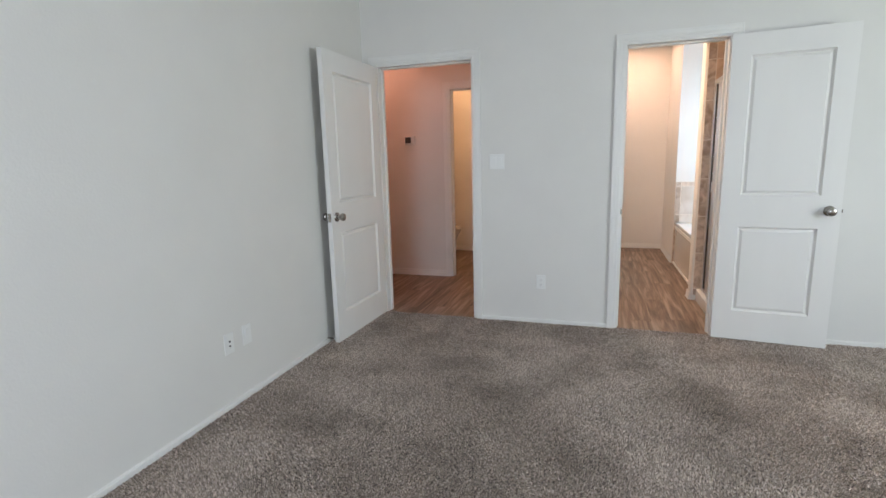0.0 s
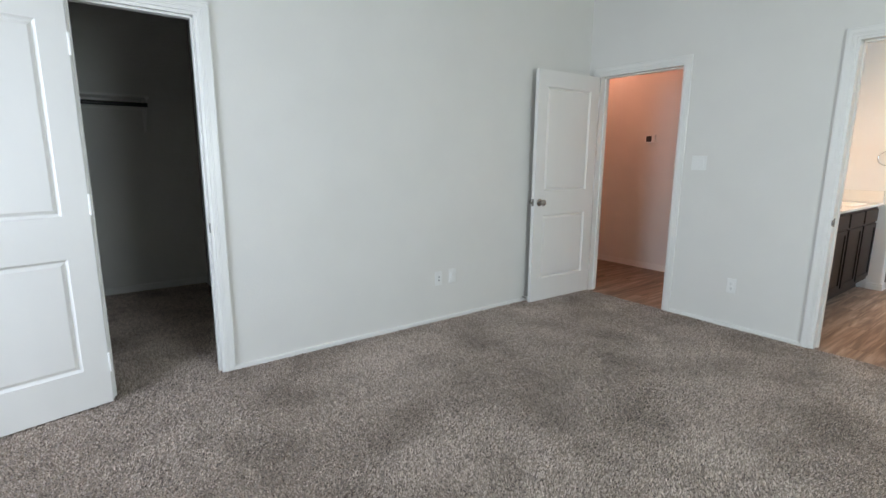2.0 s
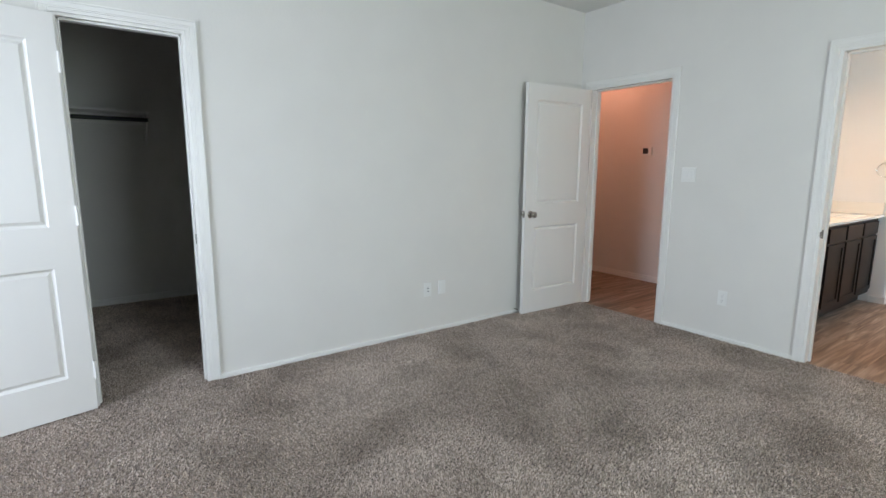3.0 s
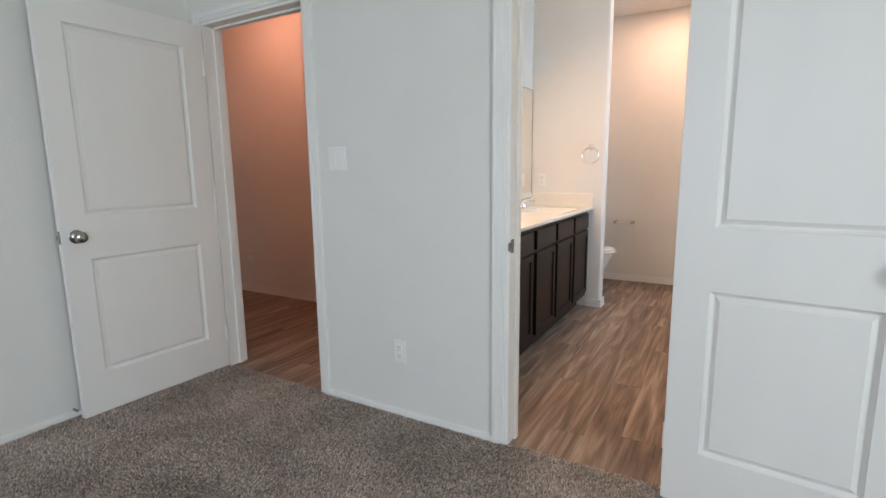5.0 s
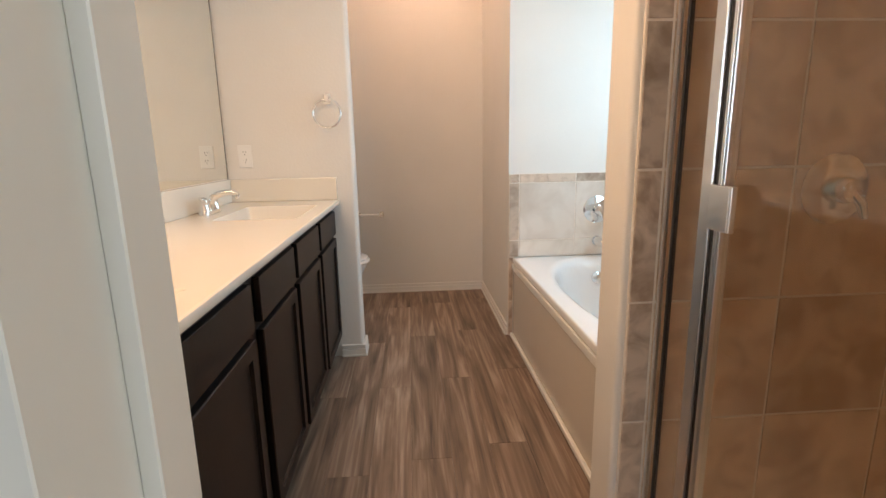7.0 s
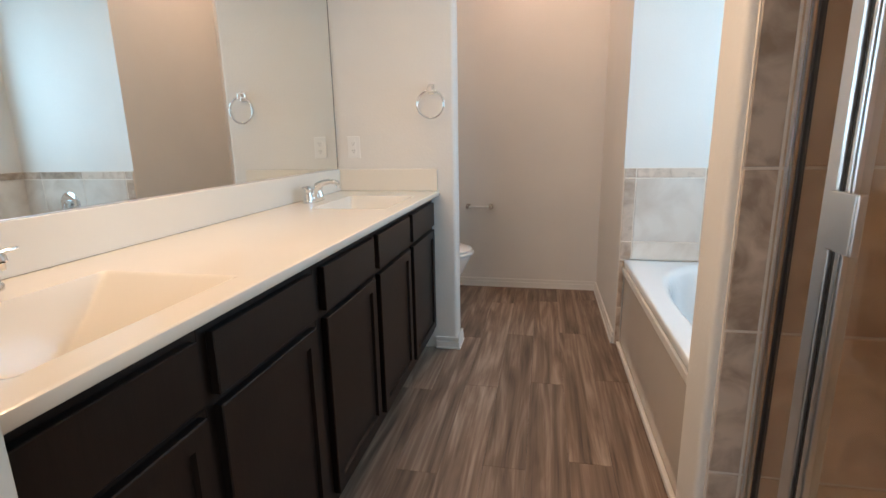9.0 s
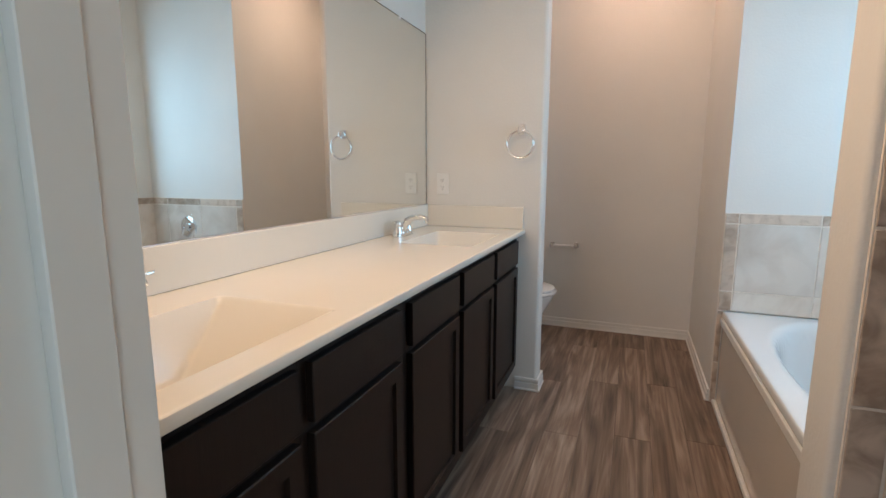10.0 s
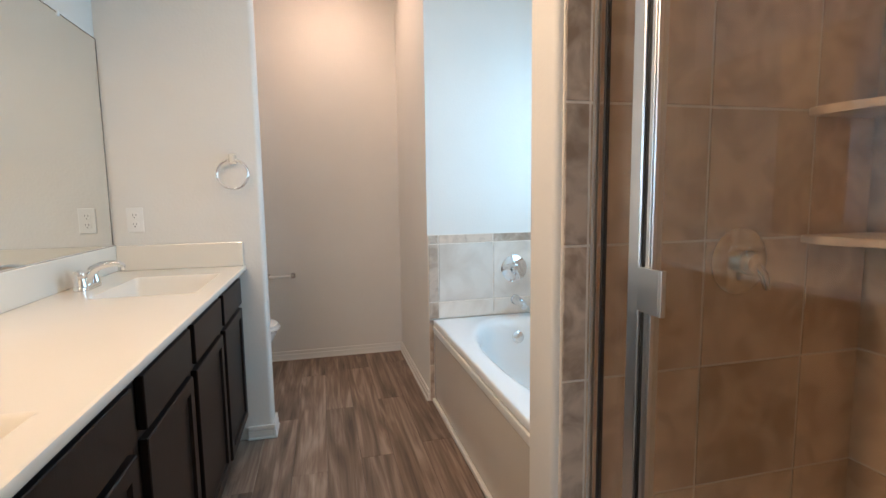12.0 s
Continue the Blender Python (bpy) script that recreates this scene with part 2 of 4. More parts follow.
def tube(points, radii, steps=14, bm=None, flat=1.0, closed=False):
    """A round bar along points; flat squeezes it in height."""
    bm = bm or bmesh.new()
    pts = [Vector(p) for p in points]
    n = len(pts)
    rings = []
    for i, p in enumerate(pts):
        a, b = pts[(i - 1) % n if closed else max(i - 1, 0)], pts[(i + 1) % n if closed else min(i + 1, n - 1)]
        d = (b - a).normalized()
        side = d.cross(Vector((0, 0, 1)))
        side = Vector((1, 0, 0)) if side.length < 1e-4 else side.normalized()
        up = side.cross(d)
        r = radii[i] if isinstance(radii, (list, tuple)) else radii
        rings.append([bm.verts.new(p + side * r * math.cos(2 * math.pi * k / steps) + up * r * flat * math.sin(2 * math.pi * k / steps)) for k in range(steps)])
    for i in range(n if closed else n - 1):
        a, b = rings[i], rings[(i + 1) % n]
        for k in range(steps):
            j = (k + 1) % steps
            bm.faces.new((a[k], a[j], b[j], b[k]))
    if not closed:
        bm.faces.new(rings[0][::-1])
        bm.faces.new(rings[-1])
    return bm


def mesh_of(name, bm, mat, smooth=False, sharp=40):
    bmesh.ops.recalc_face_normals(bm, faces=bm.faces)
    me = bpy.data.meshes.new(name)
    bm.to_mesh(me)
    bm.free()
    me.materials.append(mat)
    if smooth:
        for p in me.polygons:
            p.use_smooth = True
        me.set_sharp_from_angle(angle=radians(sharp))
    return me


def part(name, bm, mat, parent, label="", smooth=False, sharp=40):
    ob = new(name, mesh_of(name, bm, mat, smooth, sharp))
    ob.parent = parent
    if label:
        ob["label"] = label
    return ob


def thing(name, m, label, category, group="", kind=""):
    ob = new(name)
    ob.matrix_world = m
    return tagged(ob, label, category, group, kind)


def structure(name, bm, mat, label, category, smooth=False):
    return tagged(new(name, mesh_of(name, bm, mat, smooth)), label, category, kind="structure")


# ---- the plan ----
XL = -1.88
YF, YB = 3.75, 3.87
H = 2.75
DH = 2.06
HALL = (-1.762, -0.958)
BATH = (0.126, 0.787)
CLO = (-0.224, 0.358)
SMALL = (-1.58, -0.86)
XV = -0.65
YP = 6.185
YT = 6.39
YW = 7.40
XT = 0.86
XR = 1.75
YS = 4.705


def opening_wall_y(y0, y1, x0, x1, gaps):
    """Boxes of a wall along x with door gaps (from, to, sill, head)."""
    out, x = [], x0
    for a, b, s, h in gaps:
        out.append((x, a, y0, y1, 0, H))
        if s:
            out.append((a, b, y0, y1, 0, s))
        out.append((a, b, y0, y1, h, H))
        x = b
    out.append((x, x1, y0, y1, 0, H))
    return out


def opening_wall_x(x0, x1, y0, y1, gaps):
    return [(c, d, a, b, e, f) for a, b, c, d, e, f in opening_wall_y(x0, x1, y0, y1, gaps)]


structure("wall_front", boxes(*opening_wall_y(YF, YB, -4.9, 3.2, [(*HALL, 0, DH), (*BATH, 0, DH)])), PAINT, "pale painted bedroom wall with two open doorways", "wall")
structure("wall_left", boxes(*opening_wall_x(XL - 0.12, XL, -2.3, YF, [(*CLO, 0, DH)])), PAINT, "pale painted bedroom wall with an open closet doorway", "wall")
structure("wall_back", boxes(*opening_wall_y(-2.42, -2.3, -2.0, 3.2, [(-1.15, 0.15, 0.85, 2.35)])), PAINT, "pale painted bedroom wall with one window", "wall")
structure("wall_right", boxes(*opening_wall_x(3.2, 3.32, -2.42, YB, [(0.65, 1.95, 0.75, 2.25)])), PAINT, "pale painted bedroom wall with a window", "wall")
structure("wall_hall", boxes(*opening_wall_y(5.16, 5.28, -4.9, XV - 0.12, [(*SMALL, 0, DH)])), PAINT, "pale hall wall with a doorway and thermostat", "wall")
structure("wall_hall_end", boxes((-5.02, -4.9, YF, 5.28, 0, H)), PAINT, "plain pale wall at the end of the hall", "wall")
structure("wall_small_room", boxes((-2.52, XV - 0.12, 6.80, 6.92, 0, H), (-2.52, -2.40, 5.28, 6.80, 0, H)), PAINT, "plain pale walls of the small room off the hall", "wall")
structure("wall_vanity", boxes((XV - 0.12, XV, YB, YW + 0.12, 0, H)), PAINT, "cream painted bathroom wall behind the vanity", "wall")
structure("wall_toilet_back", boxes((XV, XT + 0.12, YW, YW + 0.12, 0, H)), PAINT, "cream painted wall behind the toilet nook", "wall")
structure("wall_toilet_side", boxes((XT, XT + 0.12, YT, YW, 0, H), (XT + 0.12, XR + 0.14, YT, YT + 0.12, 0, H)), PAINT, "cream painted walls between toilet nook and bathtub", "wall")
structure("wall_bath_outer", boxes(*opening_wall_x(XR, XR + 0.14, YB, YT, [(5.06, 6.20, 0.985, 2.08)])), PAINT, "pale bathroom outer wall with a window over the tub", "wall")


def rounded_wall(x0, x1, y0, y1, ends, radius=0.018):
    """A wall whose free end has bullnose corners; ends: the vertical edges to round, as (x, y)."""
    bm = bmesh.new()
    add_box(bm, x0, x1, y0, y1, 0, H)
    es = [e for e in bm.edges if abs(e.verts[0].co.z - e.verts[1].co.z) > 1 and any(abs(e.verts[0].co.x - a) < 1e-4 and abs(e.verts[0].co.y - b) < 1e-4 for a, b in ends)]
    bmesh.ops.bevel(bm, geom=es, offset=radius, segments=5, affect="EDGES", profile=0.5)
    return bm


structure("wall_pillar", rounded_wall(XV, 0.0, YP, YP + 0.12, [(0.0, YP), (0.0, YP + 0.12)]), PAINT, "cream stub wall with rounded corners beside the vanity", "wall", True)
structure("wall_shower", rounded_wall(0.799, XR, YS, YS + 0.14, [(0.799, YS), (0.799, YS + 0.14)], 0.014), PAINT, "cream stub wall with rounded corners between shower and tub", "wall", True)
for nm, b in (("wall_closet_back", (-4.40, -4.28, -1.42, 0.87, 0, H)), ("wall_closet_side", (-4.28, -2.0, 0.75, 0.87, 0, H)), ("wall_closet_far_side", (-4.28, -2.0, -1.42, -1.3, 0, H))):
    structure(nm, boxes(b), PAINT, "pale painted wall of the dark walk-in closet", "wall")
structure("ceiling", boxes((-5.1, 3.4, -2.5, 7.6, H, H + 0.1)), CEIL, "white textured flat ceiling", "ceiling")
floor_b = structure("floor_bedroom", boxes((-4.4, XL, -1.42, 0.87, -0.1, 0.0), (XL, 3.2, -2.3, YF + 0.02, -0.1, 0.0)), CARPET, "grey-brown speckled cut-pile carpet with brushed patches", "carpet")
structure("ground", boxes((-60, 60, -60, 60, -0.45, -0.40)), GRASS, "green lawn around the house", "ground")

# ---- trims ----
BASE = ((0.0, 0.010, 0.018), (0.010, 0.042, 0.013), (0.042, 0.047, 0.007), (0.047, 0.068, 0.011))
BASE_CARPET = ((0.0, 0.028, 0.014), (0.028, 0.034, 0.006))


def base_profile_y(bm, x0, x1, y, side, prof):
    """Baseboard on a wall along x; side -1 stands proud towards -y."""
    for h0, h1, t in prof:
        add_box(bm, x0, x1, min(y, y + side * t), max(y, y + side * t), h0, h1, bevel=0.002, segments=1)


def base_profile_x(bm, y0, y1, x, side, prof):
    for h0, h1, t in prof:
        add_box(bm, min(x, x + side * t), max(x, x + side * t), y0, y1, h0, h1, bevel=0.002, segments=1)


CW, CT = 0.058, 0.017


def baseboard(runs, label, prof=BASE):
    bm = bmesh.new()
    for kind, a, b, at, side in runs:
        (base_profile_y if kind == "y" else base_profile_x)(bm, a, b, at, side, prof)
    structure("baseboard", bm, TRIM, label, "baseboard")


baseboard([("y", HALL[1] + CW, BATH[0] - CW, YF, -1)], "white painted baseboard between the bedroom doorways", BASE_CARPET)
baseboard([("y", BATH[1] + CW, 3.2, YF, -1)], "white painted baseboard behind the bathroom door", BASE_CARPET)
baseboard([("x", CLO[1] + CW, YF, XL, 1)], "white painted baseboard along the bedroom wall", BASE_CARPET)
baseboard([("x", -2.3, CLO[0] - CW, XL, 1)], "white painted baseboard beside the closet", BASE_CARPET)
baseboard([("y", -4.9, SMALL[0] - CW, 5.16, -1)], "white painted baseboard in the hall")
baseboard([("y", -2.4, XV - 0.12, 6.80, -1)], "white painted baseboard in the small room")
baseboard([("y", XV, XT, YW, -1)], "white baseboard with shoe moulding in the toilet nook")
baseboard([("x", YT, YW - 0.017, XT, -1)], "white baseboard on the toilet nook side wall")
baseboard([("y", -0.12, 0.012, YP, -1), ("x", YP - 0.017, YP + 0.137, 0.0, 1), ("y", XV, 0.012, YP + 0.12, 1)], "white baseboard wrapped round the stub wall")
baseboard([("x", YS + 0.004, YS + 0.14, 0.799, -1)], "white baseboard on the stub wall end")
baseboard([("y", -4.28, -2.0, 0.75, -1), ("x", -1.3, 0.75, -4.28, 1)], "white painted baseboard in the dark closet")

CASING_STEPS = ((0.0, 0.016, 0.0115), (0.016, 0.024, 0.0135), (0.024, 0.048, 0.0150), (0.048, CW, CT))


def casing(name, plane, at, side, a, b, label):
    """Moulded casing round a doorway a..b in the wall face at; plane y: wall along x."""
    bm = bmesh.new()

    def slab(u0, u1, z0, z1, t):
        lo, hi = min(at, at + side * t), max(at, at + side * t)
        if plane == "y":
            add_box(bm, u0, u1, lo, hi, z0, z1, bevel=0.0015, segments=1)
        else:
            add_box(bm, lo, hi, u0, u1, z0, z1, bevel=0.0015, segments=1)

    for s0, s1, t in CASING_STEPS:
        slab(a - s1, a - s0, 0, DH + s0, t)
        slab(b + s0, b + s1, 0, DH + s0, t)
        slab(a - s1, b + s1, DH + s0, DH + s1, t)
    return structure(name, bm, TRIM, label, "door casing")


def jamb(plane, w0, w1, a, b, label):
    """The lining of a doorway through a wall from w0 to w1, with its stop."""
    j = 0.016
    bm = bmesh.new()

    def slab(u0, u1, v0, v1, z0, z1):
        if plane == "y":
            add_box(bm, u0, u1, v0, v1, z0, z1, bevel=0.001, segments=1)
        else:
            add_box(bm, v0, v1, u0, u1, z0, z1, bevel=0.001, segments=1)

    lo, hi = w0 - 0.002, w1 + 0.002
    slab(a - 0.001, a + j, lo, hi, 0, DH - j)
    slab(b - j, b + 0.001, lo, hi, 0, DH - j)
    slab(a, b, lo, hi, DH - j, DH + 0.001)
    mid = w0 + (w1 - w0) * 0.5
    slab(a + j, a + j + 0.011, mid, mid + 0.032, 0, DH - j)
    slab(b - j - 0.011, b - j, mid, mid + 0.032, 0, DH - j)
    slab(a + j, b - j, mid, mid + 0.032, DH - j - 0.011, DH - j)
    return structure("door_jamb", bm, TRIM, label, "door jamb")


casing("trim", "y", YF, -1, *HALL, "white moulded casing of the hall doorway")
casing("trim", "y", YB, 1, *HALL, "white moulded casing of the hall doorway, hall side")
casing("trim", "y", YF, -1, *BATH, "white moulded casing of the bathroom doorway")
casing("trim", "y", YB, 1, *BATH, "white moulded casing of the bathroom doorway, bath side")
casing("trim", "x", XL, 1, *CLO, "white moulded casing of the closet doorway")
casing("trim", "y", 5.16, -1, *SMALL, "white moulded casing of the small room doorway")
jamb("y", YF, YB, *HALL, "white painted hall door jamb with stop")
jb = jamb("y", YF, YB, *BATH, "white painted bathroom door jamb with stop")
jc = jamb("x", XL - 0.12, XL, *CLO, "white painted closet door jamb with stop")
jamb("y", 5.16, 5.28, *SMALL, "white painted small room door jamb with stop")


def strike(parent, m):
    """A strike plate with a rounded lip that curls over the jamb's edge."""
    bm = boxes((-0.0012, 0.0014, -0.014, 0.018, -0.029, 0.029), bevel=0.0008)
    add_box(bm, -0.0006, 0.0028, -0.026, -0.0142, -0.020, 0.020, bevel=0.0012)
    add_box(bm, -0.006, 0.0024, -0.0305, -0.0262, -0.018, 0.018, bevel=0.0012)
    bm.transform(m)
    plate = part("strike_plate", bm, NICKEL, parent, "satin nickel strike plate")
    hole = boxes((0.0012, 0.0018, -0.006, 0.010, -0.014, 0.014), bevel=0.0002)
    hole.transform(m)
    part("latch_hole", hole, DARKP, plate, "dark latch hole")
    for z in (-0.023, 0.023):
        part("screw", lathe([(0.0, 0.0012), (0.0035, 0.0010), (0.004, 0.0), (0.0, -0.001)], 10, m=m @ pose(0.0016, 0.002, z, 0, 90)), NICKEL, plate)
    return plate


strike(jb, pose(BATH[0] + 0.0175, YF + 0.022, 0.893))
strike(jc, pose(XL - 0.022, CLO[1] - 0.0175, 0.893, 0, 0, -90))

# ---- doors ----


def door_leaf(w, h=2.025, t=0.035):
    """A moulded two-panel leaf; hinge edge at x = 0, faces at y = 0 and -t."""
    bm = bmesh.new()
    xs = (0.0, 0.112, w - 0.112, w)
    zs = (0.0, 0.205, 0.790, 1.000, 1.890, h)
    panels = []
    grids = []
    for y in (0.0, -t):
        g = [[bm.verts.new((x, y, z)) for z in zs] for x in xs]
        grids.append(g)
        for i in range(3):
            for k in range(5):
                f = bm.faces.new((g[i][k], g[i + 1][k], g[i + 1][k + 1], g[i][k + 1]))
                if i == 1 and k in (1, 3):
                    panels.append(f)
    a, b = grids
    n, m_ = len(xs) - 1, len(zs) - 1
    for i in range(n):
        bm.faces.new((a[i][0], a[i + 1][0], b[i + 1][0], b[i][0]))
        bm.faces.new((a[i][m_], a[i + 1][m_], b[i + 1][m_], b[i][m_]))
    for k in range(m_):
        bm.faces.new((a[0][k], a[0][k + 1], b[0][k + 1], b[0][k]))
        bm.faces.new((a[n][k], a[n][k + 1], b[n][k + 1], b[n][k]))
    bmesh.ops.recalc_face_normals(bm, faces=bm.faces)
    for thick, depth in ((0.004, -0.007), (0.012, -0.009), (0.006, 0.0), (0.022, 0.011)):
        bmesh.ops.inset_individual(bm, faces=panels, thickness=thick, depth=depth)
    return bm


KNOB = [(0.0, 0.0), (0.032, 0.0), (0.033, 0.004), (0.028, 0.010), (0.013, 0.013), (0.011, 0.028), (0.016, 0.034), (0.025, 0.040), (0.028, 0.050), (0.025, 0.060), (0.014, 0.066), (0.0, 0.067)]


def door(name, w, m, label, hinge_mat):
    """A leaf hung at m: x along the leaf from the hinge."""
    d = thing(name, m, label, "door", kind="structure")
    leaf = part("door_leaf", door_leaf(w), DOORP, d)
    for y, turn in ((0.0, -90), (-0.035, 90)):
        part("door_knob", lathe(KNOB, m=pose(w - 0.062, y, 0.905, turn)), NICKEL, d, "satin nickel door knob", True)
    part("latch_plate", boxes((w - 0.001, w + 0.0015, -0.030, -0.006, 0.875, 0.935), (w, w + 0.010, -0.024, -0.012, 0.895, 0.915), bevel=0.0006), NICKEL, d, "satin nickel latch plate")
    for z in (0.22, 1.05, 1.80):
        bm = lathe([(0.0, -0.05), (0.0068, -0.05), (0.0068, 0.05), (0.0, 0.05)], 12, m=pose(-0.006, 0.004, z))
        for k in (-0.017, 0.017):
            lathe([(0.0072, k - 0.001), (0.0060, k), (0.0072, k + 0.001)], 12, bm, pose(-0.006, 0.004, z))
        add_box(bm, -0.0015, 0.0, -0.030, 0.002, z - 0.045, z + 0.045)
        part("hinge", bm, hinge_mat, d, "painted butt hinge", True)
    return d


door("door_1", 0.790, Matrix.Translation((HALL[0] + 0.015, YF - 0.022, 0.013)) @ Matrix.Rotation(radians(-91.8), 4, "Z"), "white two-panel hall door standing open", TRIM)
door("door_2", 0.665, Matrix.Translation((BATH[1] - 0.012, YF - 0.022, 0.013)) @ Matrix.Rotation(radians(-6.6), 4, "Z") @ Matrix.Translation((0, -0.004, 0)), "white two-panel bathroom door folded back open", TRIM)
door("door_3", 0.575, Matrix.Translation((XL + 0.058, CLO[0] + 0.006, 0.013)) @ Matrix.Rotation(radians(-77), 4, "Z"), "white two-panel closet door folded back open", TRIM)

# ---- bathroom: vanity ----
CTZ = 0.885
CFX = -0.085
CABX = -0.129
V0, V1 = YB + 0.003, YP - 0.003
SINKS = (4.305, 5.715)


def basin_depth(x, y):
    """Depth of the two moulded basins below the top: steep at back and front, long ramps at the ends."""
    best = 0.0
    for c in SINKS:
        faces = ((x + 0.478) / 0.060, (-0.158 - x) / 0.085, (0.222 - abs(y - c)) / 0.185, 1.0)
        if min(faces) > 0:
            soft = -0.035 * math.log(sum(math.exp(-f / 0.035) for f in faces))
            best = max(best, 0.135 * max(0.0, soft))
    return best


def counter():
    bm = bmesh.new()
    xs = [XV + 0.002 + i * (CFX - 0.004 - XV - 0.002) / 90 for i in range(91)]
    ys = [V0 + i * (V1 - V0) / 360 for i in range(361)]
    g = [[bm.verts.new((x, y, CTZ - basin_depth(x, y))) for y in ys] for x in xs]
    for i in range(90):
        for k in range(360):
            bm.faces.new((g[i][k], g[i + 1][k], g[i + 1][k + 1], g[i][k + 1]))
    # front lip as long quads below the grid's own edge
    strip = g[90]
    low = [bm.verts.new((xs[90] + 0.003, y, CTZ - 0.0015)) for y in ys]
    for k in range(360):
        bm.faces.new((strip[k], low[k], low[k + 1], strip[k + 1]))
    prev = low
    for dx, dz in ((0.004, -0.005), (0.004, -0.020), (0.001, -0.024), (-0.03, -0.024)):
        cur = [bm.verts.new((xs[90] + dx, y, CTZ + dz)) for y in ys]
        for k in range(360):
            bm.faces.new((prev[k], cur[k], cur[k + 1], prev[k + 1]))
        prev = cur
    return bm


top = thing("countertop", Matrix(), "cream cultured marble vanity top with two moulded basins", "countertop")
part("slab", counter(), MARBLE, top, smooth=True, sharp=40)
part("backsplash", boxes((XV + 0.001, XV + 0.020, V0, V1, CTZ + 0.0005, 1.003), bevel=0.003), MARBLE, top)
part("side_splash", boxes((XV + 0.0205, CFX - 0.008, V1 - 0.019, V1, CTZ + 0.0005, 1.001), bevel=0.003), MARBLE, top)
for c in SINKS:
    part("drain", lathe([(0.0, 0.004), (0.012, 0.004), (0.020, 0.003), (0.023, 0.0), (0.0, -0.001)], 20, m=pose(-0.31, c, CTZ - 0.1345)), CHROME, top, "chrome basin drain", True)


def slab_front(w, h, t=0.019):
    """A front in the y-z plane, outer face at x = t, origin at its low near corner."""
    bm = bmesh.new()
    add_box(bm, 0, t, 0, w, 0, h, bevel=0.002, segments=1)
    return bm


def shaker_door(w, h, t=0.019, rail=0.055):
    bm = bmesh.new()
    add_box(bm, 0, t, 0, w, 0, h)
    front = [f for f in bm.faces if all(abs(v.co.x - t) < 1e-6 for v in f.verts)]
    bmesh.ops.recalc_face_normals(bm, faces=bm.faces)
    outer = [e for e in front[0].edges]
    bmesh.ops.inset_individual(bm, faces=front, thickness=rail, depth=0.0)
    bmesh.ops.inset_individual(bm, faces=front, thickness=0.004, depth=-0.010)
    bmesh.ops.bevel(bm, geom=outer, offset=0.0025, segments=1, affect="EDGES")
    return bm


FRONTS = ((3.925, 4.335), (4.375, 4.757), (4.822, 5.215), (5.262, 5.672), (5.722, 6.148))
for i, (a, b) in enumerate(FRONTS):
    lo = V0 if i == 0 else (FRONTS[i - 1][1] + a) / 2 + 0.0005
    hi = V1 if i == 4 else (b + FRONTS[i + 1][0]) / 2 - 0.0005
    unit = thing("vanity_cabinet", pose(0, lo, 0), "espresso-stained wooden vanity cabinet with one drawer over one door", "cabinet", "vanity cabinets")
    part("cabinet_body", boxes((XV + 0.002, CABX - 0.022, 0, hi - lo, 0.10, 0.725), (CABX - 0.0215, CABX, 0, hi - lo, 0.10, CTZ - 0.025)), ESP, unit)
    part("toe_kick", boxes((XV + 0.002, CABX - 0.07, 0, hi - lo, 0.0, 0.0995)), ESPG, unit, "dark recessed toe kick")
    f = slab_front(b - a, 0.122)
    f.transform(Matrix.Translation((CABX + 0.0005, a - lo, 0.706)))
    part("drawer_front", f, ESP, unit)
    f = shaker_door(b - a, 0.545)
    f.transform(Matrix.Translation((CABX + 0.0005, a - lo, 0.140)))
    part("cabinet_door", f, ESP, unit)


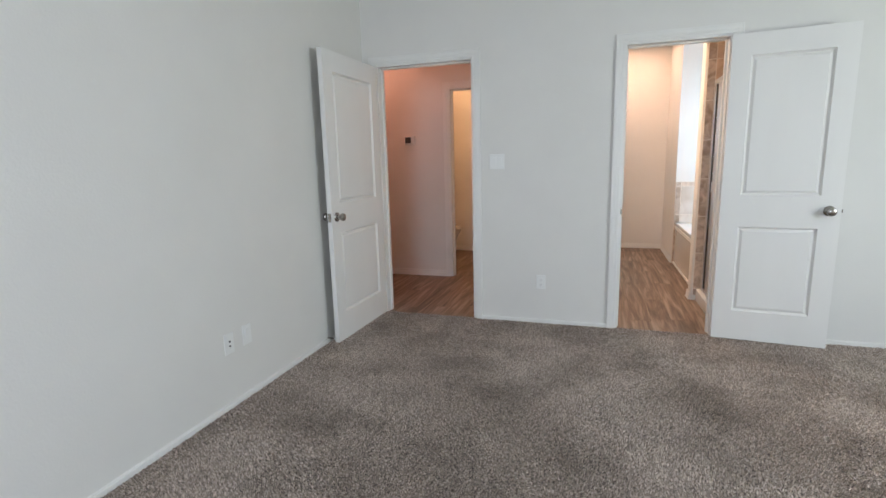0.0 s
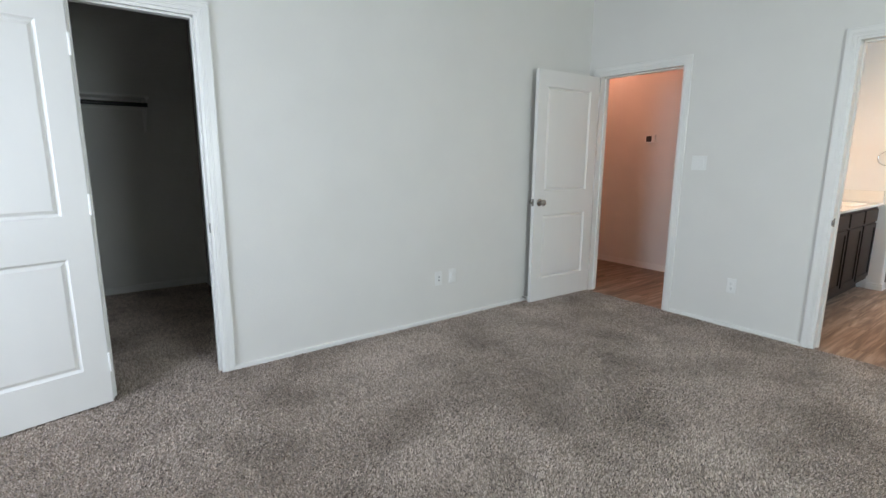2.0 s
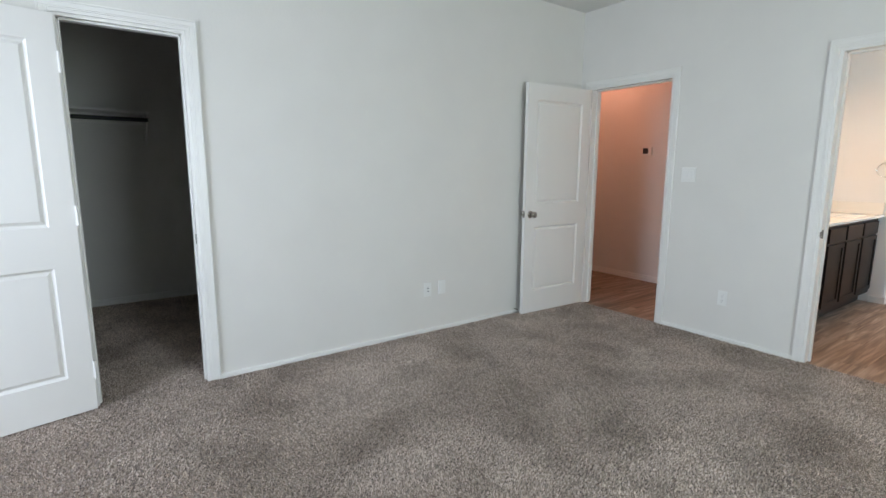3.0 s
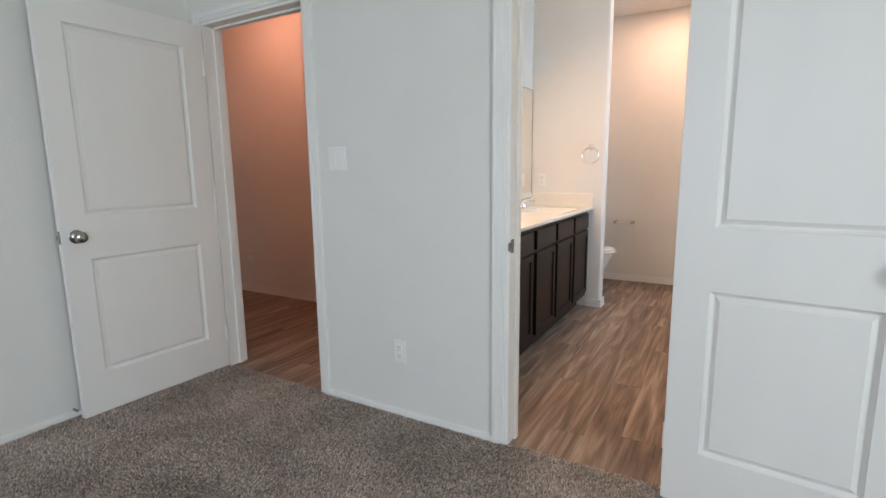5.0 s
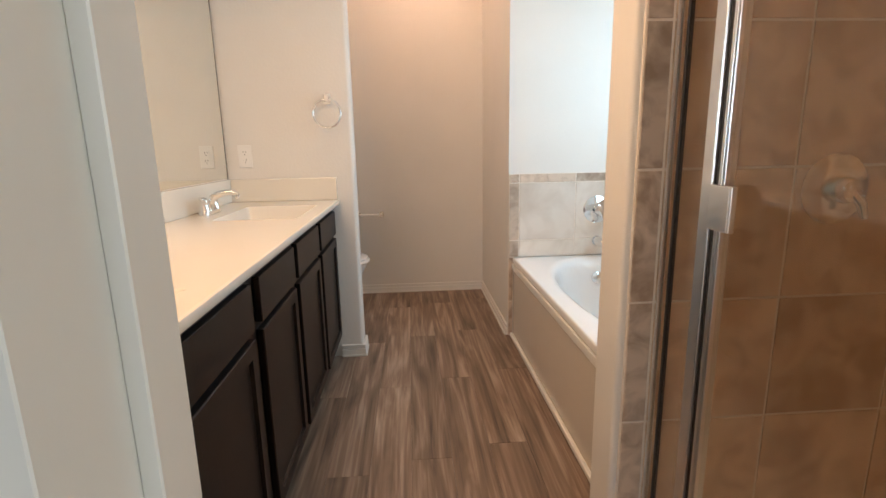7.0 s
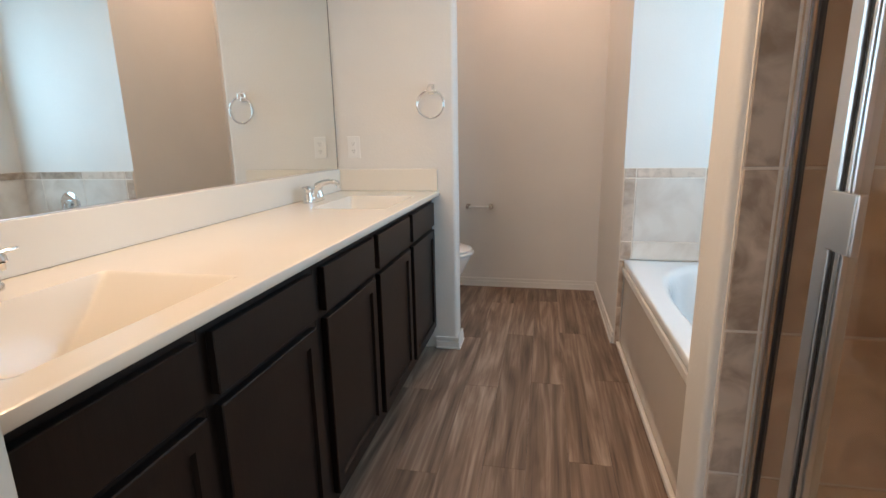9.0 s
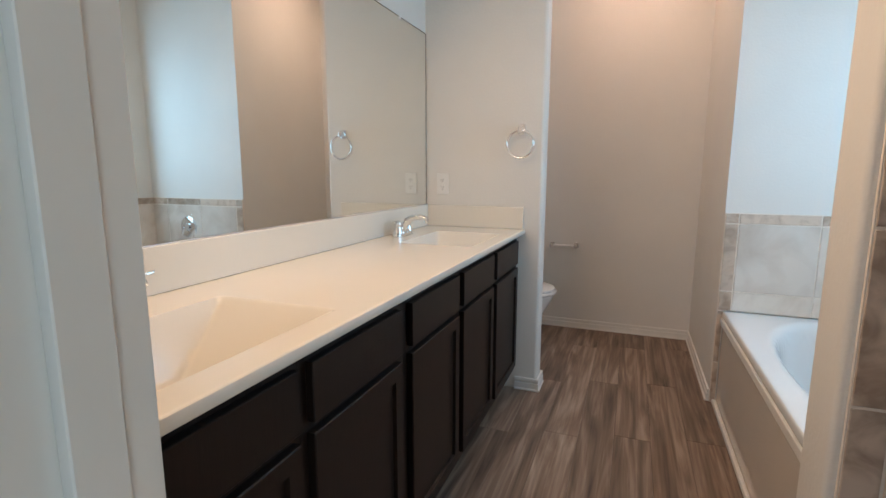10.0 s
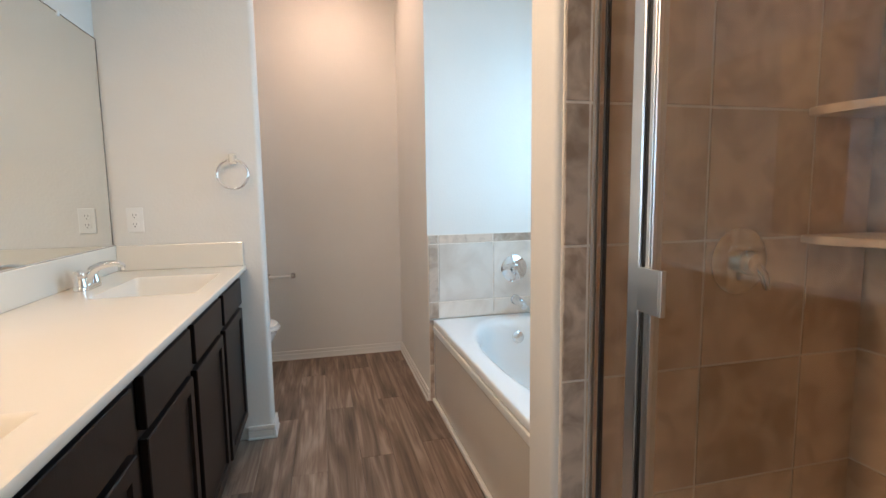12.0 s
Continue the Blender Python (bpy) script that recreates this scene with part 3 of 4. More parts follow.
def faucet(y):
    """A centerset faucet: oval base, thick arched spout, two bell handles with levers swept outwards."""
    f = thing("faucet", pose(-0.568, y, CTZ + 0.0005), "polished chrome two-handle centerset basin faucet", "faucet", "basin faucets")
    base = bmesh.new()
    n = 40
    rings = []
    for grow, z in ((0.0, 0.0), (0.0, 0.010), (-0.003, 0.016), (-0.010, 0.019)):
        rings.append([base.verts.new(((0.027 + grow) * math.copysign(abs(math.cos(a)) ** 0.8, math.cos(a)), (0.080 + grow) * math.copysign(abs(math.sin(a)) ** 0.55, math.sin(a)), z)) for a in (2 * math.pi * i / n for i in range(n))])
    for a, b in zip(rings, rings[1:]):
        for i in range(n):
            base.faces.new((a[i], a[(i + 1) % n], b[(i + 1) % n], b[i]))
    base.faces.new(rings[-1])
    part("base", base, CHROME, f, smooth=True)
    pts = [(-0.002, 0, 0.012), (0.000, 0, 0.034), (0.008, 0, 0.054), (0.024, 0, 0.071), (0.048, 0, 0.083), (0.078, 0, 0.089), (0.104, 0, 0.088), (0.120, 0, 0.082), (0.124, 0, 0.074)]
    part("spout", tube(pts, [0.026, 0.024, 0.022, 0.020, 0.0175, 0.015, 0.0135, 0.0125, 0.011], 18, flat=0.8), CHROME, f, smooth=True)
    part("aerator", lathe([(0.0, -0.008), (0.008, -0.008), (0.009, 0.004), (0.0, 0.004)], 14, m=pose(0.119, 0, 0.070)), CHROME, f, smooth=True)
    for s in (-1, 1):
        h = part("handle", lathe([(0.0, 0.016), (0.023, 0.016), (0.022, 0.026), (0.017, 0.040), (0.0155, 0.047), (0.018, 0.052), (0.0185, 0.060), (0.014, 0.070), (0.007, 0.074), (0.0, 0.075)], 22, m=pose(0, s * 0.052, 0)), CHROME, f, smooth=True)
        part("lever", tube([(0.0, s * 0.056, 0.062), (0.003, s * 0.074, 0.067), (0.006, s * 0.094, 0.070), (0.008, s * 0.108, 0.072), (0.009, s * 0.116, 0.073)], [0.0085, 0.0065, 0.0055, 0.0065, 0.0045], 12, flat=0.75), CHROME, h, smooth=True)
    return f


for c in SINKS:
    faucet(c)

mir = thing("wall_mirror", Matrix(), "large frameless wall mirror standing on the backsplash", "mirror")
part("mirror_glass", boxes((XV + 0.0015, XV + 0.0065, 3.95, YP - 0.012, 1.0045, 1.902), bevel=0.001), MIRROR, mir)
part("edge_channel", boxes((XV + 0.001, XV + 0.009, 3.95, YP - 0.012, 1.0032, 1.0043)), ALU, mir, "thin metal bottom channel")
part("edge_trim", boxes((XV + 0.001, XV + 0.008, YP - 0.0118, YP - 0.0085, 1.0045, 1.905), (XV + 0.001, XV + 0.008, 3.95, YP - 0.012, 1.9022, 1.905)), NICKEL, mir, "dark ground mirror edge")
for y in (4.4, 5.1, 5.86):
    part("mirror_clip", boxes((XV + 0.001, XV + 0.011, y - 0.008, y + 0.008, 1.892, 1.910), bevel=0.0015), PLATE, mir, "clear plastic mirror clip")

# unseen fixture, added as the assumed source of the warm light here
bar = thing("vanity_light", pose(XV + 0.002, 4.75, 2.18), "assumed brushed nickel vanity light bar with lit glass shades, out of view", "wall lamp")
part("back_plate", boxes((0, 0.025, -0.45, 0.45, -0.05, 0.05), bevel=0.006), NICKEL, bar)
for y in (-0.36, -0.12, 0.12, 0.36):
    part("shade", lathe([(0.028, -0.01), (0.045, 0.05), (0.056, 0.11), (0.053, 0.11), (0.042, 0.05), (0.024, -0.006), (0.028, -0.01)], 20, m=pose(0.09, y, 0.02)), LAMPG, bar, "lit white glass shade", True)
    part("arm", tube([(0.02, y, 0), (0.06, y, -0.005), (0.09, y, 0.012)], 0.008, 10), NICKEL, bar, smooth=True)


def towel_ring(x, y, z):
    r = thing("towel_ring", pose(x, y, z), "polished chrome towel ring on the stub wall", "towel ring")
    part("mount", boxes((-0.018, 0.018, -0.010, -0.0005, -0.026, 0.026), bevel=0.004), CHROME, r)
    part("post", boxes((-0.012, 0.012, -0.045, -0.0095, -0.016, 0.016), bevel=0.004), CHROME, r)
    pts = [(0.068 * math.sin(a), -0.036, -0.074 + 0.068 * math.cos(a)) for a in (2 * math.pi * i / 48 for i in range(48))]
    part("ring", ring_bar(pts, 0.0055), CHROME, r, smooth=True)


def ring_bar(pts, r, steps=10):
    bm = bmesh.new()
    c = sum((Vector(p) for p in pts), Vector()) / len(pts)
    rings = []
    for p in pts:
        p = Vector(p)
        out = (p - c).normalized()
        rings.append([bm.verts.new(p + out * r * math.cos(2 * math.pi * k / steps) + Vector((0, 1, 0)) * r * math.sin(2 * math.pi * k / steps)) for k in range(steps)])
    for i in range(len(pts)):
        a, b = rings[i], rings[(i + 1) % len(pts)]
        for k in range(steps):
            bm.faces.new((a[k], a[(k + 1) % steps], b[(k + 1) % steps], b[k]))
    return bm


towel_ring(-0.116, YP, 1.395)

ph = thing("paper_holder", pose(-0.03, YW, 0.638), "chrome toilet paper holder with an empty white roller", "paper holder")
for s in (-1, 1):
    part("post", boxes((s * 0.088 - 0.013, s * 0.088 + 0.013, -0.062, -0.0005, -0.013, 0.013), (s * 0.088 - 0.018, s * 0.088 + 0.018, -0.008, -0.0004, -0.018, 0.018), bevel=0.003), BRUSHED, ph)
part("roller", tube([(-0.0755, -0.05, 0), (0.0755, -0.05, 0)], 0.009, 14), PLATE, ph, "white plastic roller", True)


# ---- plates ----
def wall_plate(name, m, label, gangs=1, kind="duplex"):
    """A cover plate in its own x-z plane, facing -y."""
    w = 0.070 + 0.046 * (gangs - 1)
    p = thing(name, m, label, "switch" if "switch" in name else "outlet")
    part("cover", boxes((-w / 2, w / 2, -0.006, -0.0003, -0.057, 0.057), bevel=0.003), PLATE, p)
    for g in range(gangs):
        cx = (g - (gangs - 1) / 2) * 0.046
        if kind == "duplex":
            for z in (-0.020, 0.020):
                r = part("socket", lathe([(0.0, -0.0008), (0.0155, -0.0008), (0.0165, 0.0), (0.0165, 0.003), (0.0, 0.003)], 18, m=pose(cx, -0.0065, z, 90)), PLATE, p)
                part("slots", boxes((cx - 0.0075, cx - 0.0055, -0.0099, -0.0066, z - 0.001, z + 0.007), (cx + 0.0055, cx + 0.0075, -0.0099, -0.0066, z - 0.001, z + 0.007), (cx - 0.002, cx + 0.002, -0.0099, -0.0066, z - 0.011, z - 0.007)), DARKP, r)
        elif kind == "rocker":
            part("rocker", boxes((cx - 0.0165, cx + 0.0165, -0.010, -0.0055, -0.033, 0.033), bevel=0.002), PLATE, p)
        elif kind == "cable":
            [part("connector", lathe([(0.0, 0.0), (0.005, 0.0), (0.005, 0.006), (0.0, 0.006)], 12, m=pose(cx, -0.0055, z, 90)), DARKP, p, "dark cable connector") for z in (0.012, -0.014)]
    part("screw", lathe([(0.0, 0.0), (0.003, 0.0), (0.002, 0.001), (0.0, 0.0012)], 10, m=pose(0, -0.0061, 0.0, 90)), PLATE, p)
    return p


wall_plate("outlet", pose(-0.43, YF, 0.335), "white duplex outlet low on the bedroom wall")
wall_plate("light_switch", pose(-0.775, YF, 1.273), "white two-gang rocker switch by the hall door", 2, "rocker")
wall_plate("cable_outlet", pose(XL, 1.980, 0.355, 0, 0, 90), "white cable wall plate low on the bedroom wall", 1, "cable")
wall_plate("blank_plate", pose(XL, 2.120, 0.360, 0, 0, 90), "white blank wall plate beside the cable plate", 1, "rocker")
wall_plate("outlet", pose(-0.548, YP, 1.116), "white duplex outlet above the vanity splash")
wall_plate("light_switch", pose(-3.70, 5.16, 1.37), "white rocker switch on the hall wall", 1, "rocker")
wall_plate("outlet", pose(-3.28, 5.16, 0.385), "white duplex outlet low on the hall wall")

th = thing("thermostat", pose(-2.035, 5.16, 1.528), "white wall thermostat with a dark display", "thermostat")
part("housing", boxes((-0.062, 0.062, -0.026, -0.0005, -0.045, 0.045), bevel=0.005), PLATE, th)
part("display", boxes((-0.046, 0.022, -0.0275, -0.0255, -0.032, 0.032), bevel=0.001), DARKP, th, "dark display")

ds = thing("door_stop", pose(XL + 0.018, 2.93, 0.045), "spring door stop on the baseboard behind the hall door", "door stop")
part("spring", tube([(0, 0, 0), (0.02, 0, 0), (0.055, 0, -0.001)], [0.007, 0.006, 0.005], 10), NICKEL, ds, smooth=True)
part("tip", tube([(0.054, 0, -0.001), (0.066, 0, -0.001)], 0.008, 10), PLATE, ds, "white rubber tip", True)


# ---- toilet ----
def ellipse_loft(sections, steps=32, m=None):
    """sections: centre x, half length, half width, z, from bottom to top."""
    bm = bmesh.new()
    m = m or Matrix()
    rings = [[bm.verts.new(m @ Vector((cx + a * math.copysign(abs(math.cos(u)) ** 0.85, math.cos(u)), b * math.sin(u), z))) for u in (2 * math.pi * i / steps for i in range(steps))] for cx, a, b, z in sections]
    for p, q in zip(rings, rings[1:]):
        for i in range(steps):
            bm.faces.new((p[i], p[(i + 1) % steps], q[(i + 1) % steps], q[i]))
    bm.faces.new(rings[0][::-1])
    bm.faces.new(rings[-1])
    return bm


def toilet(m, label):
    t = thing("toilet", m, label, "toilet")
    part("bowl", ellipse_loft([(0.33, 0.21, 0.115, 0.0), (0.33, 0.205, 0.11, 0.03), (0.34, 0.17, 0.09, 0.10), (0.36, 0.18, 0.10, 0.20), (0.37, 0.225, 0.15, 0.30), (0.38, 0.245, 0.18, 0.36), (0.38, 0.25, 0.185, 0.385)]), PORC, t, smooth=True)
    part("seat", ellipse_loft([(0.385, 0.255, 0.183, 0.386), (0.385, 0.264, 0.19, 0.392), (0.385, 0.264, 0.19, 0.402), (0.385, 0.256, 0.183, 0.408)]), PORC, t, smooth=True)
    part("lid", ellipse_loft([(0.38, 0.25, 0.18, 0.409), (0.38, 0.258, 0.187, 0.414), (0.38, 0.256, 0.186, 0.424), (0.38, 0.24, 0.17, 0.430)]), PORC, t, smooth=True)
    part("tank", boxes((0.015, 0.20, -0.21, 0.21, 0.385, 0.72), bevel=0.018), PORC, t, smooth=True)
    part("tank_lid", boxes((0.008, 0.21, -0.22, 0.22, 0.7205, 0.755), bevel=0.010), PORC, t, smooth=True)
    part("flush_lever", tube([(0.205, -0.15, 0.66), (0.225, -0.15, 0.66), (0.228, -0.10, 0.655)], 0.007, 10), CHROME, t, "chrome flush lever", True)
    part("pedestal", boxes((0.03, 0.16, -0.09, 0.09, 0.0, 0.384), bevel=0.02), PORC, t, smooth=True)
    return t


toilet(pose(XV, 6.85, 0), "white porcelain toilet with the lid down behind the stub wall")
toilet(pose(-2.40, 6.25, 0), "white porcelain toilet in the small room off the hall")


# ---- bathtub ----
TX0, TX1, TY0, TY1, TZ = XT + 0.034, XR - 0.012, YS + 0.152, YT - 0.012, 0.492


def tub_shell():
    bm = bmesh.new()
    nx, ny = 56, 96
    cx, cy, ax, ay = (TX0 + TX1) / 2 + 0.005, (TY0 + TY1) / 2, 0.335, 0.675

    def depth(x, y):
        r = (abs((x - cx) / ax) ** 2.3 + abs((y - cy) / ay) ** 2.3) ** (1 / 2.3)
        if r >= 1.06:
            return 0.0
        if r > 0.97:
            return 0.03 * ((1.06 - r) / 0.09) ** 2
        k = min(1.0, (0.97 - r) / 0.24)
        return 0.03 + 0.34 * (1 - (1 - k) ** 2.2)

    g = [[bm.verts.new((TX0 + (TX1 - TX0) * i / nx, TY0 + (TY1 - TY0) * k / ny, TZ - depth(TX0 + (TX1 - TX0) * i / nx, TY0 + (TY1 - TY0) * k / ny))) for k in range(ny + 1)] for i in range(nx + 1)]
    for i in range(nx):
        for k in range(ny):
            bm.faces.new((g[i][k], g[i + 1][k], g[i + 1][k + 1], g[i][k + 1]))
    prev = g[0]
    for dx, dz in ((-0.004, -0.002), (-0.007, -0.008), (-0.007, -0.030), (0.004, -0.034)):
        cur = [bm.verts.new((TX0 + dx, TY0 + (TY1 - TY0) * k / ny, TZ + dz)) for k in range(ny + 1)]
        for k in range(ny):
            bm.faces.new((prev[k], prev[k + 1], cur[k + 1], cur[k]))
        prev = cur
    return bm


tub = thing("bathtub", Matrix(), "white alcove bathtub with an oval basin and beige apron", "bathtub")
part("shell", tub_shell(), ACRYL, tub, smooth=True)
part("apron", boxes((XT + 0.032, XT + 0.048, TY0, TY1, 0.0, TZ - 0.030)), APRON, tub, "smooth beige apron panel")
part("rim_moulding", boxes((XT + 0.020, XT + 0.0315, TY0, TY1, TZ - 0.062, TZ - 0.036), (XT + 0.025, XT + 0.0315, TY0, TY1, TZ - 0.076, TZ - 0.0625), bevel=0.003), TRIM, tub, "white moulding under the rim")
part("shoe_moulding", boxes((XT + 0.012, XT + 0.0315, TY0, TY1, 0.0, 0.022), bevel=0.006), TRIM, tub, "white quarter-round at the floor")
part("overflow", lathe([(0.0, 0.010), (0.022, 0.010), (0.034, 0.005), (0.036, 0.0), (0.0, 0.0)], 24, m=pose(1.358, 6.247, 0.386, 76)), CHROME, tub, "chrome overflow cover", True)

tv = thing("tub_valve", pose(1.385, YT - 0.010, 0.768, 90), "chrome tub valve trim with a lever handle", "faucet valve")
part("escutcheon", lathe([(0.0, 0.002), (0.078, 0.0), (0.080, 0.003), (0.072, 0.008), (0.045, 0.013), (0.030, 0.016), (0.0, 0.016)], 36), CHROME, tv, smooth=True)
part("handle", lathe([(0.028, 0.015), (0.030, 0.030), (0.024, 0.048), (0.0, 0.052)], 24), CHROME, tv, smooth=True)
part("lever", tube([(0.0, 0.0, 0.042), (0.014, -0.030, 0.046), (0.020, -0.058, 0.048)], [0.011, 0.009, 0.006], 12), CHROME, tv, smooth=True)
sp = thing("tub_spout", pose(1.395, YT - 0.010, 0.580), "chrome tub spout over the basin", "tub spout")
part("flange", lathe([(0.0, 0.0), (0.032, 0.0), (0.030, 0.008), (0.0, 0.008)], 20, m=pose(0, 0, 0, 90)), CHROME, sp, smooth=True)
part("spout", tube([(0, -0.005, 0), (0, -0.06, 0.0), (0, -0.115, -0.006), (0, -0.140, -0.018)], [0.027, 0.026, 0.023, 0.019], 18), CHROME, sp, smooth=True)

# window over the tub
win = thing("window_1", Matrix(), "white vinyl window over the bathtub, bright daylight outside", "window", kind="structure")
wy0, wy1, wz0, wz1 = 5.06, 6.20, 0.985, 2.08
part("window_frame", boxes((XR + 0.055, XR + 0.115, wy0, wy0 + 0.045, wz0, wz1), (XR + 0.055, XR + 0.115, wy1 - 0.045, wy1, wz0, wz1), (XR + 0.055, XR + 0.115, wy0 + 0.045, wy1 - 0.045, wz0, wz0 + 0.045), (XR + 0.055, XR + 0.115, wy0 + 0.045, wy1 - 0.045, wz1 - 0.045, wz1), bevel=0.004), SILL, win)
part("sash", boxes((XR + 0.062, XR + 0.100, wy0 + 0.045, wy0 + 0.075, wz0 + 0.045, wz1 - 0.045), (XR + 0.062, XR + 0.100, wy1 - 0.075, wy1 - 0.045, wz0 + 0.045, wz1 - 0.045), (XR + 0.062, XR + 0.100, wy0 + 0.075, wy1 - 0.075, wz0 + 0.045, wz0 + 0.075), (XR + 0.062, XR + 0.100, wy0 + 0.075, wy1 - 0.075, wz1 - 0.075, wz1 - 0.045), bevel=0.003), SILL, win)
part("window_sill", boxes((XR - 0.012, XR + 0.055, wy0 + 0.001, wy1 - 0.001, wz0 + 0.0005, wz0 + 0.014), bevel=0.004), SILL, win)
pn = part("pane", boxes((XR + 0.078, XR + 0.082, wy0 + 0.075, wy1 - 0.075, wz0 + 0.075, wz1 - 0.045)), GLASSM, win, "clear glass pane")
pn.visible_shadow = False

# bedroom windows that let the daylight in
for i, m in enumerate((pose(-1.15, -2.36, 0.85), pose(3.26, 0.65, 0.75, 0, 0, 90))):
    bw = thing("window_%d" % (i + 2), m, "white vinyl bedroom window", "window", kind="structure")
    part("window_frame", boxes((0, 0.05, -0.03, 0.03, 0, 1.5), (1.25, 1.3, -0.03, 0.03, 0, 1.5), (0.05, 1.25, -0.03, 0.03, 0, 0.05), (0.05, 1.25, -0.03, 0.03, 1.45, 1.5), (0.05, 1.25, -0.02, 0.02, 0.73, 0.77), bevel=0.004), SILL, bw)

# ---- shower ----
GX = 0.893
pan = structure("shower_floor", boxes((GX + 0.03, XR, YB, YS, 0.0, 0.045), (GX - 0.052, GX + 0.03, YB, YS - 0.0015, 0.0, 0.105), bevel=0.006), ACRYL, "white shower pan with a raised curb", "shower pan")


def enclosure():
    e = thing("shower_enclosure", Matrix(), "framed clear glass shower enclosure with polished aluminium rails", "shower door")
    top = 1.86
    wy = YS - 0.0115
    part("wall_channel", boxes((GX - 0.006, GX - 0.003, wy - 0.010, wy, 0.106, top), (GX + 0.003, GX + 0.006, wy - 0.010, wy, 0.106, top)), ALU, e)
    part("gasket", boxes((GX - 0.0055, GX + 0.0055, wy - 0.049, wy - 0.0405, 0.106, top), bevel=0.001), BLACK, e, "black rubber gasket")
    part("strike_post", boxes((GX - 0.013, GX + 0.013, 4.504, 4.540, 0.106, top), bevel=0.003), ALU, e)
    part("door_stile", boxes((GX - 0.011, GX + 0.011, 4.468, 4.488, 0.125, top - 0.03), (GX - 0.014, GX - 0.0112, 4.472, 4.478, 0.125, top - 0.03), bevel=0.002), ALU, e)
    # black strip stands in for the dark gap between post and stile
    part("gasket", boxes((GX - 0.006, GX + 0.004, 4.4885, 4.5035, 0.125, top - 0.03)), BLACK, e, "black strip standing in for the dark gap beside the post")
    part("bottom_rail", boxes((GX - 0.014, GX + 0.014, YB + 0.02, YS - 0.032, 0.1055, 0.124), bevel=0.002), ALU, e)
    part("header", boxes((GX - 0.016, GX + 0.016, YB + 0.001, YS - 0.012, top, top + 0.035), bevel=0.002), ALU, e)
    part("wall_channel", boxes((GX - 0.012, GX + 0.012, YB + 0.001, YB + 0.02, 0.106, top), bevel=0.002), ALU, e)
    for y0, y1 in ((4.5405, wy - 0.0495), (wy - 0.040, wy - 0.001), (YB + 0.021, 4.4675)):
        g = part("glass_panel", boxes((GX - 0.0025, GX + 0.0025, y0, y1, 0.126, top - 0.002)), GLASSM, e, "clear glass")
        g.visible_shadow = False
    part("pull_handle", boxes((GX - 0.028, GX - 0.0152, 4.472, 4.480, 0.984, 1.066), (GX - 0.032, GX - 0.0282, 4.420, 4.482, 0.982, 1.068), (GX - 0.0318, GX - 0.020, 4.414, 4.4198, 0.982, 1.068), bevel=0.0018), ALU, e, "polished pull handle")
    return e


enclosure()
sv = thing("shower_valve", pose(1.312, YS - 0.010, 1.030, 90), "brushed chrome shower valve trim with a lever", "faucet valve")
part("escutcheon", lathe([(0.0, 0.002), (0.084, 0.0), (0.086, 0.004), (0.076, 0.010), (0.045, 0.015), (0.0, 0.016)], 36), BRUSHED, sv, smooth=True)
part("handle", lathe([(0.030, 0.014), (0.032, 0.035), (0.026, 0.055), (0.0, 0.060)], 24), BRUSHED, sv, smooth=True)
part("lever", tube([(0.0, 0.0, 0.048), (0.022, -0.030, 0.056), (0.030, -0.065, 0.060)], [0.013, 0.011, 0.008], 12), BRUSHED, sv, smooth=True)
for z in (1.070, 1.397):
    bm = bmesh.new()
    n = 10
    pts = [(0, 0)] + [(-0.235 * math.cos(math.pi / 2 * i / n) ** 0.7, -0.235 * math.sin(math.pi / 2 * i / n) ** 0.7) for i in range(n + 1)]
    lo = [bm.verts.new((x, y, 0)) for x, y in pts]
    hi = [bm.verts.new((x, y, 0.022)) for x, y in pts]
    bm.faces.new(lo[::-1])
    bm.faces.new(hi)
    for i in range(len(pts)):
        j = (i + 1) % len(pts)
        bm.faces.new((lo[i], lo[j], hi[j], hi[i]))
    bmesh.ops.bevel(bm, geom=bm.edges[:], offset=0.003, segments=1, affect="EDGES")
    sh = tagged(new("corner_shelf", mesh_of("corner_shelf", bm, TILE)), "beige stone corner shelf in the shower", "shelf", "shower corner shelves")
    sh.matrix_world = pose(XR - 0.011, YS - 0.011, z)

# ---- closet shelf ----
cs = thing("closet_shelf", pose(-4.28, 0, 1.80), "white closet shelf with a hanging rod in the dark", "shelf")
part("shelf_board", boxes((0.001, 0.31, -1.298, 0.345, 0, 0.019), bevel=0.002), TRIM, cs)
part("cleat", boxes((0.001, 0.02, -1.298, 0.335, -0.09, -0.0005)), TRIM, cs)
# rod coloured near black: the shelf's shade is put into its material
part("rod", tube([(0.27, -1.298, -0.06), (0.27, 0.33, -0.06)], 0.018, 14), DARKP, cs, "hanging rod coloured dark for the shade under the shelf", True)
part("bracket", boxes((0.001, 0.03, 0.315, 0.335, -0.28, -0.0005), (0.03, 0.29, 0.318, 0.332, -0.03, -0.0005), bevel=0.003), TRIM, cs)
part("bracket_brace", tube([(0.02, 0.325, -0.27), (0.15, 0.325, -0.15), (0.28, 0.325, -0.02)], 0.009, 8), TRIM, cs, smooth=True)

